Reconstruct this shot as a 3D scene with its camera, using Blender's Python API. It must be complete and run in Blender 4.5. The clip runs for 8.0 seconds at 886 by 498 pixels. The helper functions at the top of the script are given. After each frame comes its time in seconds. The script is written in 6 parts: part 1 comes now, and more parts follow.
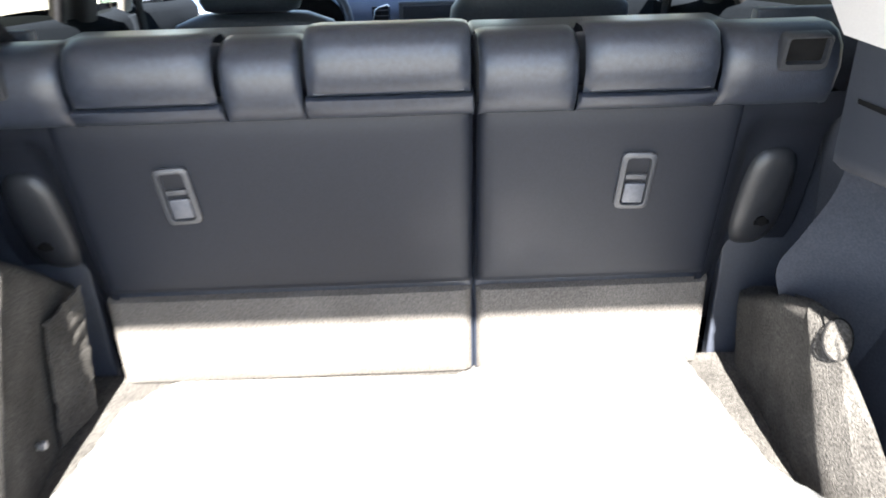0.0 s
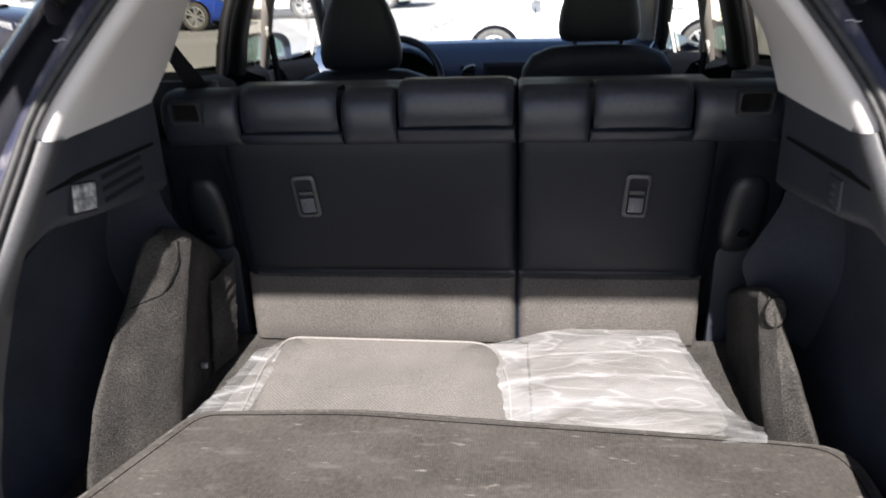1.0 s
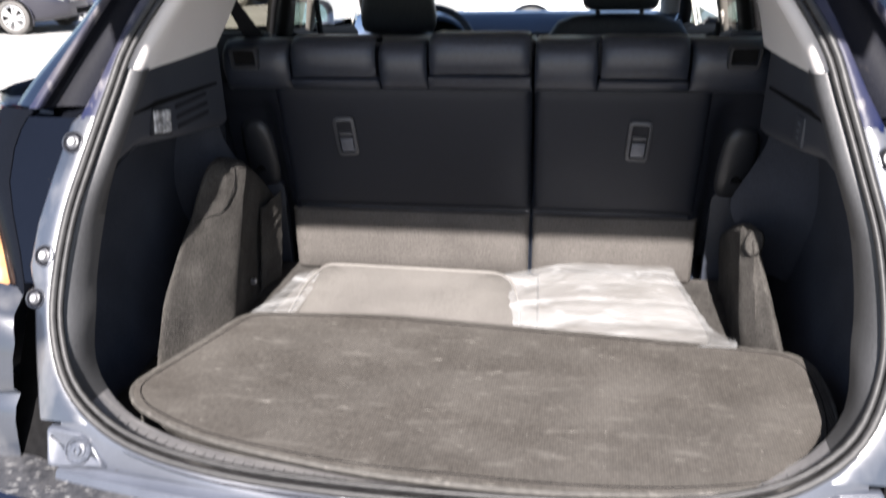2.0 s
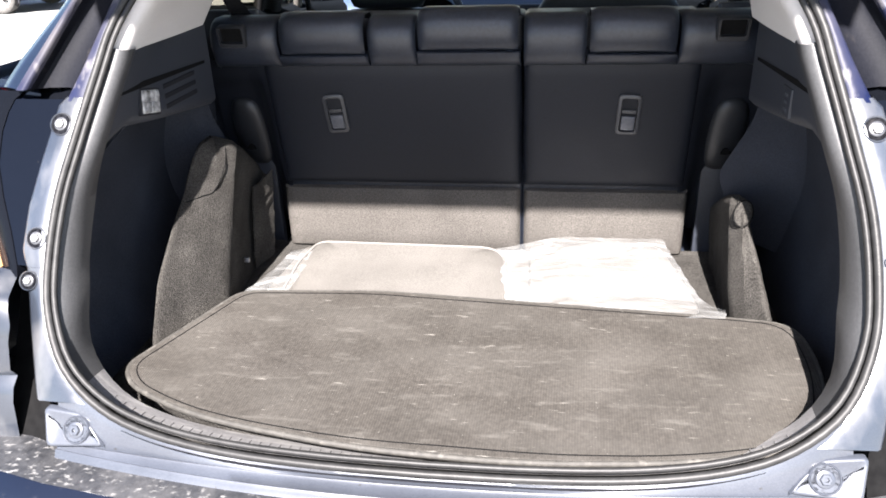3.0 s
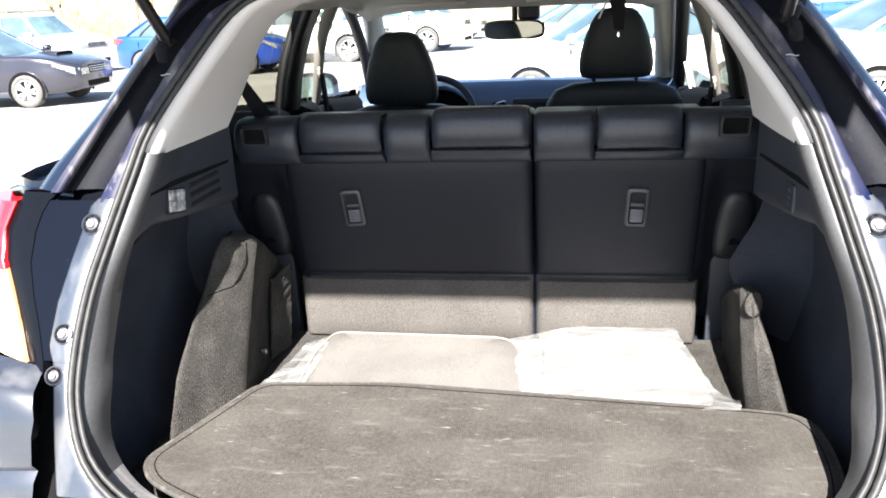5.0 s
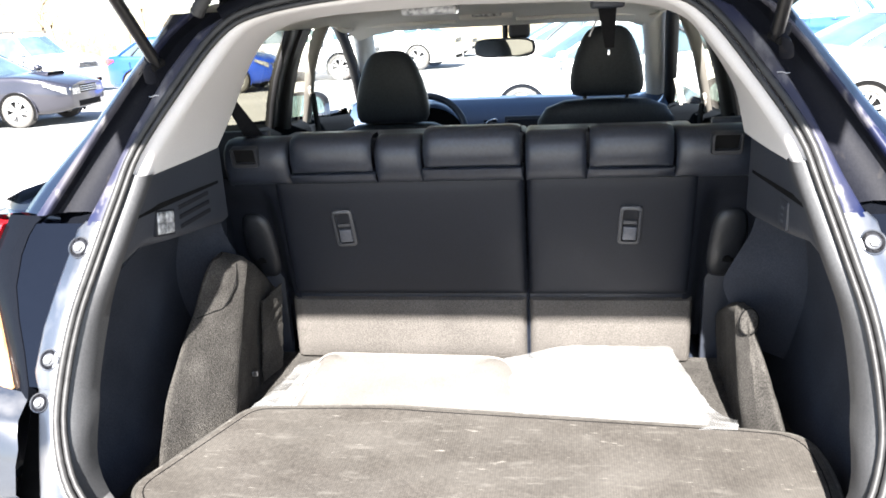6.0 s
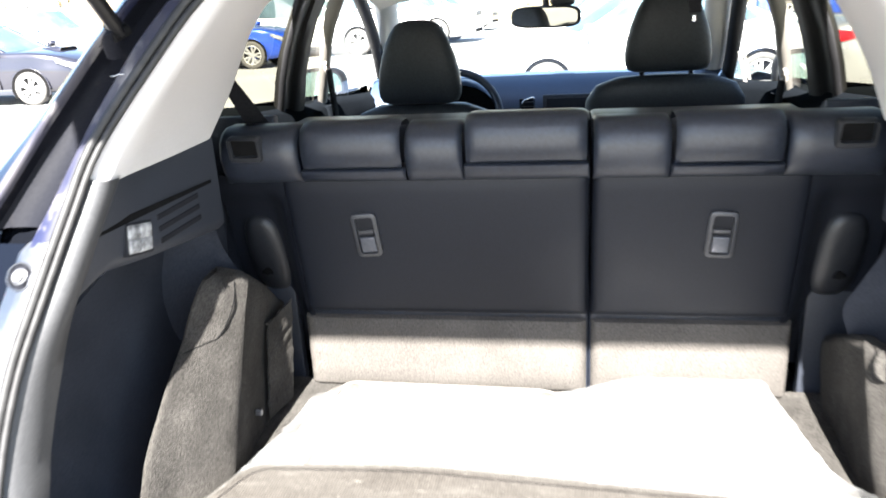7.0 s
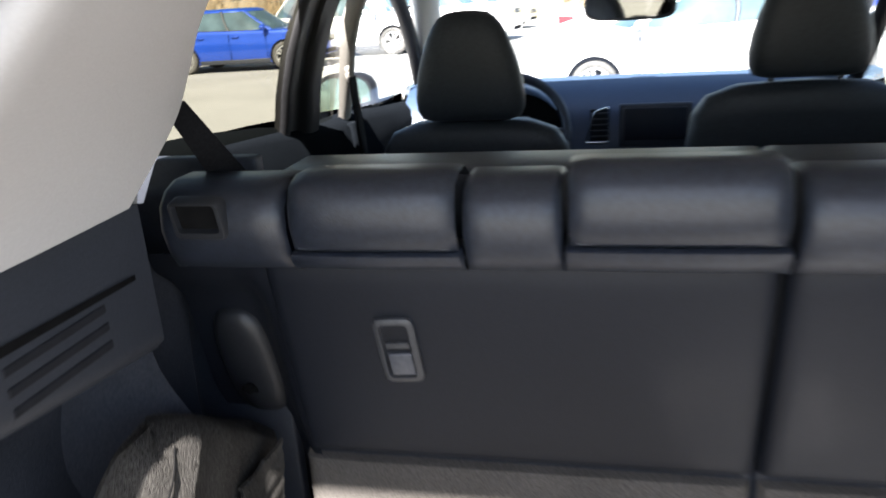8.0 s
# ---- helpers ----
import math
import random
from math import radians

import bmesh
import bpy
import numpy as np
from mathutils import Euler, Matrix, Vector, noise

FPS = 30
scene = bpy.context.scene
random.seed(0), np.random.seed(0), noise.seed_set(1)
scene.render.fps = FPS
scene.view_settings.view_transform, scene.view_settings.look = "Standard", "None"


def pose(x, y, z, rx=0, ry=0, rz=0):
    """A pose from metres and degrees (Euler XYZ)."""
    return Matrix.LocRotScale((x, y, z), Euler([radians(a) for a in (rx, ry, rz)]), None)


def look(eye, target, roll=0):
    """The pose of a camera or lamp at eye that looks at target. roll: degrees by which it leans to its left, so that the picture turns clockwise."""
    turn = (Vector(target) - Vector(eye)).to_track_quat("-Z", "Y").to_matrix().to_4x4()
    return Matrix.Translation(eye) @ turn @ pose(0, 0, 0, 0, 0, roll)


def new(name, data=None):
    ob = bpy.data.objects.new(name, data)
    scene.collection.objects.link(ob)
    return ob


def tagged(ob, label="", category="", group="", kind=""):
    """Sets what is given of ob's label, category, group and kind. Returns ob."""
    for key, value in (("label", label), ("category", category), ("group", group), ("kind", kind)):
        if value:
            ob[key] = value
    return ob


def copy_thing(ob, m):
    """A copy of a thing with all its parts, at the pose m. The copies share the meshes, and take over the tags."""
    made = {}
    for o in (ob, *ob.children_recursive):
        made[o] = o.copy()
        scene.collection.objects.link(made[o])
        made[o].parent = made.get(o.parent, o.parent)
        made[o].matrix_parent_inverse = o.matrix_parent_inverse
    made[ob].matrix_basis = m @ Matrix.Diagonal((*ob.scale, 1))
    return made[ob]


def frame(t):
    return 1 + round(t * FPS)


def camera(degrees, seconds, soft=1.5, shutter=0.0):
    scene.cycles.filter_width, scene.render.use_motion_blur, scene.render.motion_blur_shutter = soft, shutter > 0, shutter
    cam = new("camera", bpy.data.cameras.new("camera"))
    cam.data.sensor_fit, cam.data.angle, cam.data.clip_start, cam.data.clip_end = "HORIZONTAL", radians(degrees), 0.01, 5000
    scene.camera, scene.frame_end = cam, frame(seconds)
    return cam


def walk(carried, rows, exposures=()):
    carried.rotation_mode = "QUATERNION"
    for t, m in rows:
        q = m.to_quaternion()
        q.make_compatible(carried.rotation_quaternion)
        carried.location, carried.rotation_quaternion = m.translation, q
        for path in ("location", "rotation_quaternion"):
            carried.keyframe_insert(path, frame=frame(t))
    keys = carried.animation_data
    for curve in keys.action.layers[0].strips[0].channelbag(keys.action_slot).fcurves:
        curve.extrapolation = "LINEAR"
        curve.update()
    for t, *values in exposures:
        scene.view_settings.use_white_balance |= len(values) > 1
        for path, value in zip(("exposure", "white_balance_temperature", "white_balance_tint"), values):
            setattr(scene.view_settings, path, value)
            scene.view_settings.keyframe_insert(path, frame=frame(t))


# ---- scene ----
cam = camera(61.1, 8.0, 1.7, 0.5)
PATH = [
    (0, (0.037, -1.053, 1.494), (0.073, 0.747, 0.622), -1.6),
    (0.5, (0.024, -1.271, 1.518), (-0.038, 0.548, 0.688), -1.1),
    (1, (0.115, -1.485, 1.556), (-0.088, 0.365, 0.824), -2.0),
    (1.5, (0.157, -1.647, 1.553), (-0.112, 0.243, 0.955), -2.1),
    (2, (0.165, -1.715, 1.53), (-0.122, 0.107, 0.757), -1.2),
    (2.2, (0.168, -1.721, 1.527), (-0.127, 0.073, 0.694), -1.7),
    (3.3, (0.179, -1.721, 1.547), (-0.082, 0.079, 0.713), -2.2),
    (3.5, (0.184, -1.729, 1.563), (-0.083, 0.091, 0.776), -2.5),
    (4, (0.169, -1.74, 1.567), (-0.117, 0.119, 0.887), -2.7),
    (4.5, (0.172, -1.746, 1.565), (-0.141, 0.118, 0.912), -2.5),
    (6, (0.171, -1.73, 1.568), (-0.117, 0.16, 0.981), -2.9),
    (6.5, (0.15, -1.646, 1.543), (-0.15, 0.234, 0.931), -3.0),
    (7, (0.071, -1.401, 1.542), (-0.263, 0.462, 0.897), -3.2),
    (7.5, (0.015, -1.131, 1.525), (-0.302, 0.75, 0.925), -2.8),
    (8, (-0.081, -0.818, 1.507), (-0.506, 1.027, 0.864), -3.9),
]
EXPOSURES = [(0.0, 4.3, 6500, 10), (0.2, 3.35, 6500, 12), (0.5, 2.1, 6500, 15), (1.0, 1.85, 6500, 15), (1.5, 1.85, 6500, 15), (2.0, 2.1, 6500, 15), (2.2, 2.6, 6500, 15), (3.3, 2.65, 6500, 13),
             (3.5, 2.6, 6500, 12), (4.5, 2.6, 6500, 11), (6.0, 3.1, 6500, 11), (6.5, 3.1, 6500, 11), (7.0, 3.55, 6500, 10), (7.5, 3.4, 6500, 10), (8.0, 2.95, 6500, 12)]
walk(cam, [(t, look(eye, target, roll)) for t, eye, target, roll in PATH], EXPOSURES)

# ---- world, sun and exposure ----
SUN_EL, SUN_SIDE = 45.4, -0.12
world = bpy.data.worlds.new("sky")
scene.world = world
world.use_nodes = True
wn, wl = world.node_tree.nodes, world.node_tree.links
sky = wn.new("ShaderNodeTexSky")
sky.sky_type, sky.sun_disc = "NISHITA", False
sky.sun_elevation, sky.sun_rotation = radians(SUN_EL), radians(180.0)
wn["Background"].inputs["Strength"].default_value = 0.051
wl.new(sky.outputs["Color"], wn["Background"].inputs["Color"])
sun = new("sun", bpy.data.lights.new("sun", "SUN"))
sun.data.energy, sun.data.angle, sun.data.color = 5.4, radians(0.6), (1.0, 0.96, 0.905)
sun.matrix_world = look((SUN_SIDE, -10, 10 * math.tan(radians(SUN_EL))), (0, 0, 0))


# ---- materials ----
def mat(name, c1, c2, rough=0.5, metal=0.0, scale=60.0, bump=0.15, bscale=None, coat=0.0, spec=0.5, big=2.5, stain=0.15, rvar=0.1, dist=0.002):
    m = bpy.data.materials.new(name)
    m.use_nodes = True
    n, l = m.node_tree.nodes, m.node_tree.links
    p = n["Principled BSDF"]
    co = n.new("ShaderNodeTexCoord")
    a, b, c = (n.new("ShaderNodeTexNoise") for _ in range(3))
    for tex, s, det in ((a, scale, 4.0), (b, big, 5.0), (c, bscale or scale * 2.0, 3.0)):
        tex.inputs["Scale"].default_value, tex.inputs["Detail"].default_value = s, det
        l.new(co.outputs["Object"], tex.inputs["Vector"])
    ramp = n.new("ShaderNodeValToRGB")
    ramp.color_ramp.elements[0].position, ramp.color_ramp.elements[1].position = 0.32, 0.68
    ramp.color_ramp.elements[0].color, ramp.color_ramp.elements[1].color = (*c1, 1), (*c2, 1)
    l.new(a.outputs["Fac"], ramp.inputs["Fac"])
    mul = n.new("ShaderNodeMapRange")
    mul.inputs["From Min"].default_value, mul.inputs["From Max"].default_value = 0.3, 0.7
    mul.inputs["To Min"].default_value, mul.inputs["To Max"].default_value = 1.0 - stain, 1.0 + stain
    l.new(b.outputs["Fac"], mul.inputs["Value"])
    mix = n.new("ShaderNodeVectorMath")
    mix.operation = "SCALE"
    l.new(ramp.outputs["Color"], mix.inputs[0])
    l.new(mul.outputs["Result"], mix.inputs["Scale"])
    l.new(mix.outputs["Vector"], p.inputs["Base Color"])
    rr = n.new("ShaderNodeMapRange")
    rr.inputs["To Min"].default_value, rr.inputs["To Max"].default_value = max(0.02, rough - rvar), min(1.0, rough + rvar)
    l.new(b.outputs["Fac"], rr.inputs["Value"])
    l.new(rr.outputs["Result"], p.inputs["Roughness"])
    p.inputs["Metallic"].default_value = metal
    p.inputs["Specular IOR Level"].default_value = spec
    p.inputs["Coat Weight"].default_value = coat
    p.inputs["Coat Roughness"].default_value = 0.04
    if bump:
        bp = n.new("ShaderNodeBump")
        bp.inputs["Strength"].default_value, bp.inputs["Distance"].default_value = bump, dist
        l.new(c.outputs["Fac"], bp.inputs["Height"])
        l.new(bp.outputs["Normal"], p.inputs["Normal"])
    return m


def glass(name, tint, gloss=1.0, rough=0.01, dust=0.0):
    m = bpy.data.materials.new(name)
    m.use_nodes = True
    n, l = m.node_tree.nodes, m.node_tree.links
    n.remove(n["Principled BSDF"])
    t, g, mx, f = n.new("ShaderNodeBsdfTransparent"), n.new("ShaderNodeBsdfGlossy"), n.new("ShaderNodeMixShader"), n.new("ShaderNodeLayerWeight")
    pw, mr = n.new("ShaderNodeMath"), n.new("ShaderNodeMapRange")
    pw.operation, pw.inputs[1].default_value = "POWER", 4.0
    mr.inputs["To Min"].default_value, mr.inputs["To Max"].default_value = 0.05, 0.75 * gloss
    t.inputs["Color"].default_value, g.inputs["Roughness"].default_value = (*tint, 1), rough
    f.inputs["Blend"].default_value = 0.5
    l.new(f.outputs["Facing"], pw.inputs[0])
    l.new(pw.outputs["Value"], mr.inputs["Value"])
    l.new(mr.outputs["Result"], mx.inputs["Fac"])
    l.new(t.outputs["BSDF"], mx.inputs[1])
    l.new(g.outputs["BSDF"], mx.inputs[2])
    if dust:
        d, m2, tx, co, rg = n.new("ShaderNodeBsdfDiffuse"), n.new("ShaderNodeMixShader"), n.new("ShaderNodeTexNoise"), n.new("ShaderNodeTexCoord"), n.new("ShaderNodeMapRange")
        d.inputs["Color"].default_value, tx.inputs["Scale"].default_value = (0.7, 0.7, 0.68, 1), 3.0
        rg.inputs["To Min"].default_value, rg.inputs["To Max"].default_value = dust * 0.6, dust * 1.4
        l.new(co.outputs["Object"], tx.inputs["Vector"])
        l.new(tx.outputs["Fac"], rg.inputs["Value"])
        l.new(rg.outputs["Result"], m2.inputs["Fac"])
        l.new(mx.outputs["Shader"], m2.inputs[1])
        l.new(d.outputs["BSDF"], m2.inputs[2])
        mx = m2
    l.new(mx.outputs["Shader"], n["Material Output"].inputs["Surface"])
    return m


def weave(m, pitch, strength, amount=0.35, turns=(45, -45)):
    """Adds a fine weave or ribbing to a material's relief and colour."""
    n, l = m.node_tree.nodes, m.node_tree.links
    p, co = n["Principled BSDF"], n["Texture Coordinate"]
    waves = []
    for turn in turns:
        mp, w = n.new("ShaderNodeMapping"), n.new("ShaderNodeTexWave")
        mp.inputs["Rotation"].default_value = (0, 0, radians(turn))
        w.inputs["Scale"].default_value = 0.314 / pitch
        l.new(co.outputs["Object"], mp.inputs["Vector"])
        l.new(mp.outputs["Vector"], w.inputs["Vector"])
        waves.append(w)
    mx = n.new("ShaderNodeMath")
    mx.operation = "MULTIPLY"
    l.new(waves[0].outputs["Fac"], mx.inputs[0])
    l.new(waves[1].outputs["Fac"], mx.inputs[1])
    bp = n.new("ShaderNodeBump")
    bp.inputs["Strength"].default_value, bp.inputs["Distance"].default_value = strength, 0.002
    l.new(mx.outputs["Value"], bp.inputs["Height"])
    old = p.inputs["Normal"].links[0].from_socket
    l.new(old, bp.inputs["Normal"])
    l.new(bp.outputs["Normal"], p.inputs["Normal"])
    src = p.inputs["Base Color"].links[0].from_socket
    mr, sc = n.new("ShaderNodeMapRange"), n.new("ShaderNodeVectorMath")
    mr.inputs["To Min"].default_value, mr.inputs["To Max"].default_value = 1 - amount, 1 + amount
    sc.operation = "SCALE"
    l.new(mx.outputs["Value"], mr.inputs["Value"])
    l.new(src, sc.inputs[0])
    l.new(mr.outputs["Result"], sc.inputs["Scale"])
    l.new(sc.outputs["Vector"], p.inputs["Base Color"])
    return m


def scuffs(m, colour, scale, stretch, low=0.62, high=0.72, turn=8, weight=0.7):
    """Adds pale, drawn-out scuff marks to a material."""
    n, l = m.node_tree.nodes, m.node_tree.links
    p, co = n["Principled BSDF"], n["Texture Coordinate"]
    mp, tx, mr = n.new("ShaderNodeMapping"), n.new("ShaderNodeTexNoise"), n.new("ShaderNodeMapRange")
    mp.inputs["Scale"].default_value, mp.inputs["Rotation"].default_value = stretch, (0, 0, radians(turn))
    tx.inputs["Scale"].default_value, tx.inputs["Detail"].default_value = scale, 4.0
    mr.inputs["From Min"].default_value, mr.inputs["From Max"].default_value, mr.inputs["To Max"].default_value = low, high, weight
    l.new(co.outputs["Object"], mp.inputs["Vector"])
    l.new(mp.outputs["Vector"], tx.inputs["Vector"])
    l.new(tx.outputs["Fac"], mr.inputs["Value"])
    mx = n.new("ShaderNodeMix")
    mx.data_type = "RGBA"
    l.new(mr.outputs["Result"], mx.inputs["Factor"])
    l.new(p.inputs["Base Color"].links[0].from_socket, mx.inputs["A"])
    mx.inputs["B"].default_value = (*colour, 1)
    l.new(mx.outputs["Result"], p.inputs["Base Color"])
    return m


JAMB = scuffs(mat("dusty_navy_jamb", (0.019, 0.024, 0.034), (0.031, 0.037, 0.050), 0.34, 0.1, 700, 0.04, coat=0.7, spec=0.7, big=6, stain=0.3), (0.27, 0.262, 0.255), 12, (1, 1, 0.3), 0.50, 0.85, 0, 0.55)
FLANGE = scuffs(mat("filmed_navy_flange", (0.036, 0.041, 0.053), (0.051, 0.057, 0.071), 0.38, 0.1, 500, 0.05, coat=0.5, spec=0.6, big=7, stain=0.2), (0.02, 0.018, 0.016), 90, (1, 1, 1), 0.70, 0.74, 0, 0.7)
# Darker than the flange and ridge paint; the trough's contrast is in its colour.
GUTTER = scuffs(mat("dark_gutter_paint", (0.0045, 0.005, 0.0075), (0.0075, 0.008, 0.011), 0.6, 0, 300, 0.1, 700, coat=0.0, spec=0.08, stain=0.3), (0.06, 0.053, 0.046), 40, (1, 1, 0.3), 0.6, 0.78, 0, 0.3)
# Lighter copy of the black trim plastic; the sun's sheen is in its colour.
RIMTRIM = mat("sunlit_black_plastic", (0.032, 0.033, 0.035), (0.047, 0.048, 0.0505), 0.48, 0, 300, 0.2, 1400, spec=0.4, stain=0.12, dist=0.0008)
PILLAR = scuffs(scuffs(mat("thinly_dusted_navy", (0.003, 0.0055, 0.022), (0.0045, 0.008, 0.032), 0.4, 0.0, 900, 0.03, coat=0.0, spec=0.1, stain=0.2), (0.15, 0.138, 0.125), 7, (1, 1, 0.3), 0.34, 0.72, 0, 0.48), (0.26, 0.245, 0.235), 26, (1, 1, 0.4), 0.55, 0.72, 30, 0.5)
HOUSING = mat("satin_black_housing", (0.003, 0.0035, 0.005), (0.0035, 0.004, 0.0056), 0.10, 0, 300, 0.0, coat=0.0, spec=0.08, stain=0.2, rvar=0.02)
FACET = scuffs(mat("navy_lamp_facet", (0.0026, 0.0036, 0.0064), (0.003, 0.004, 0.007), 0.10, 0, 300, 0.0, coat=0.0, spec=0.08, stain=0.2, rvar=0.02), (0.25, 0.24, 0.23), 70, (1, 1, 1), 0.72, 0.76, 0, 0.5)
NAVY = scuffs(mat("navy_paint", (0.0014, 0.0026, 0.0085), (0.0022, 0.0042, 0.0125), 0.4, 0.05, 900, 0.03, coat=1.0, spec=0.15, stain=0.2), (0.20, 0.195, 0.185), 30, (1, 1.5, 1), 0.60, 0.9, 35, 0.16)
BLACK = mat("black_plastic", (0.01897, 0.02208, 0.03013), (0.0276, 0.03197, 0.04278), 0.5, 0, 300, 0.25, 1400, stain=0.15, dist=0.0008)
# Pale base and strong scuffs also carry the sun's sheen on the glossy sill.
SILL = scuffs(mat("sill_plastic", (0.12, 0.118, 0.121), (0.165, 0.163, 0.165), 0.36, 0, 200, 0.2, 900, dist=0.0008), (0.30, 0.295, 0.285), 20, (1, 5, 1), 0.48, 0.75, 0, 0.6)
GREY = mat("pale_grey_trim", (0.47, 0.452, 0.44), (0.51, 0.492, 0.48), 0.6, 0, 400, 0.2, 1500, stain=0.04, dist=0.0006)
LINER = mat("headliner_cloth", (0.60, 0.58, 0.53), (0.66, 0.635, 0.585), 0.95, 0, 500, 0.4, 1200, stain=0.06, dist=0.001)
POST = mat("warm_grey_trim", (0.20, 0.188, 0.17), (0.235, 0.222, 0.20), 0.65, 0, 300, 0.15, 900, stain=0.06)
SIDEC = mat("black_side_carpet", (0.028, 0.031, 0.040), (0.040, 0.044, 0.055), 1.0, 0, 320, 0.5, 420, spec=0.1, big=7, stain=0.2, dist=0.002)
GUIDE = mat("dark_grey_plastic", (0.0112, 0.0124, 0.0152), (0.016, 0.0176, 0.0216), 0.45, 0, 200, 0.1, stain=0.05)
GLOSS = mat("gloss_black_frame", (0.003, 0.003, 0.0035), (0.005, 0.005, 0.0055), 0.35, 0, 100, 0.1, stain=0.1)
RUBBER = mat("seal_rubber", (0.014, 0.014, 0.0145), (0.024, 0.024, 0.0242), 0.5, 0, 60, 0.1, 300, spec=0.3, stain=0.3)
CARPET = mat("dark_carpet", (0.0207, 0.0196, 0.0182), (0.0672, 0.0633, 0.0585), 1.0, 0, 330, 1.0, 440, spec=0.1, big=12, stain=0.35, dist=0.004)
FLAP = mat("seat_carpet", (0.05175, 0.04795, 0.04411), (0.1056, 0.0979, 0.08985), 1.0, 0, 380, 0.8, 420, spec=0.1, big=9, stain=0.12, dist=0.003)
PANEL = mat("seatback_vinyl", (0.0066, 0.0082, 0.0126), (0.0092, 0.0113, 0.0170), 0.5, 0, 250, 0.2, 1100, spec=0.25, stain=0.1, dist=0.0008)
LEATHER = mat("black_leather", (0.01175, 0.01463, 0.02175), (0.0185, 0.023, 0.034), 0.38, 0, 130, 0.35, 420, spec=0.5, stain=0.12, dist=0.001)
LATCH = mat("grey_latch_plastic", (0.034, 0.036, 0.041), (0.046, 0.048, 0.054), 0.4, 0, 200, 0.1, stain=0.05)
PULL = mat("silver_grey_pull", (0.07, 0.076, 0.09), (0.095, 0.10, 0.118), 0.35, 0.3, 200, 0.05, stain=0.05)
SHELF = scuffs(scuffs(mat("dusty_bumper_shelf", (0.022, 0.023, 0.026), (0.04, 0.041, 0.045), 0.33, 0, 120, 0.5, 90, stain=0.25, dist=0.003), (0.40, 0.395, 0.385), 80, (1, 1.7, 1), 0.57, 0.74, 20, 0.42), (0.10, 0.098, 0.098), 20, (1, 1, 1), 0.45, 0.7, 0, 0.35)
# Near-black tones that put the shade of slots, recesses and gaps into colour.
SLOT = mat("slot_shadow_plastic", (0.010, 0.0108, 0.0136), (0.014, 0.015, 0.0188), 0.7, 0, 60, 0.1, spec=0.2)
VOID = mat("recess_shade_black", (0.003, 0.003, 0.0033), (0.006, 0.006, 0.0063), 0.9, 0, 60, 0.1, spec=0.1)
CHROME = mat("chrome", (0.75, 0.75, 0.76), (0.8, 0.8, 0.81), 0.12, 1.0, 40, 0.0, stain=0.05, rvar=0.05)
STEEL = mat("bolt_steel", (0.30, 0.30, 0.31), (0.40, 0.40, 0.40), 0.42, 0.8, 90, 0.1, stain=0.2)
BELT = mat("belt_webbing", (0.005, 0.005, 0.006), (0.011, 0.011, 0.012), 0.9, 0, 300, 0.5, 700, dist=0.001, spec=0.1)
DASH = mat("dashboard_vinyl", (0.024, 0.044, 0.082), (0.033, 0.058, 0.106), 0.42, 0, 260, 0.3, 900, stain=0.1, dist=0.001)
DOOR = mat("door_card", (0.006, 0.0074, 0.0094), (0.0085, 0.0103, 0.0128), 1.0, 0, 200, 0.2, 800, spec=0.0, stain=0.1, dist=0.001)
SEATF = mat("soft_black_leather", (0.021, 0.025, 0.031), (0.030, 0.036, 0.044), 0.5, 0, 130, 0.3, 420, spec=0.4, stain=0.12, dist=0.001)
MATRUB = weave(mat("woven_rubber_mat", (0.0275, 0.0246, 0.0215), (0.0450, 0.0405, 0.0357), 0.75, 0, 140, 0.3, 300, spec=0.3, big=5, stain=0.12), 0.0044, 0.4, 0.12, (2, 2))
scuffs(MATRUB, (0.085, 0.080, 0.073), 5, (1, 2.2, 1), 0.38, 0.75, 3, 0.35)
scuffs(MATRUB, (0.020, 0.018, 0.016), 7, (1, 1.8, 1), 0.52, 0.8, 20, 0.35)
scuffs(MATRUB, (0.17, 0.162, 0.148), 13, (1, 4.5, 1), 0.58, 0.85, -4, 0.32)
scuffs(MATRUB, (0.26, 0.248, 0.225), 34, (0.6, 3.4, 1), 0.665, 0.76, 4, 0.38)
scuffs(MATRUB, (0.24, 0.23, 0.21), 75, (1.2, 2.4, 1), 0.69, 0.76, -25, 0.32)
EDGE = scuffs(mat("mat_binding", (0.030, 0.028, 0.025), (0.048, 0.045, 0.040), 0.7, 0, 90, 0.4, 500), (0.19, 0.178, 0.162), 45, (1, 1, 1), 0.58, 0.75, 0, 0.35)
MATGREY = weave(mat("grey_mat_carpet", (0.095, 0.09, 0.084), (0.145, 0.137, 0.128), 1.0, 0, 420, 0.7, 500, spec=0.1, big=10, stain=0.1, dist=0.002), 0.006, 0.3, 0.1)
BIND = mat("mat_stitching", (0.13, 0.122, 0.113), (0.19, 0.18, 0.167), 0.8, 0, 400, 0.4, 600)
GLASS = glass("clear_glass", (0.93, 0.96, 0.95))
TINTED = glass("tinted_side_glass", (0.30, 0.29, 0.235))
PALETINT = glass("pale_tinted_glass", (0.60, 0.585, 0.49))
WINGGLASS = mat("bluish_mirror_silver", (0.50, 0.64, 0.66), (0.53, 0.67, 0.69), 0.05, 1.0, 5, 0.0, stain=0.0, rvar=0.01)
FRAME = mat("matt_black_door_frame", (0.008, 0.008, 0.009), (0.013, 0.013, 0.014), 0.6, 0, 200, 0.2, 900, spec=0.25, stain=0.2, dist=0.0008)
MIRROR = mat("mirror_silver", (0.85, 0.86, 0.87), (0.86, 0.87, 0.88), 0.03, 1.0, 5, 0.0, stain=0.0, rvar=0.01)
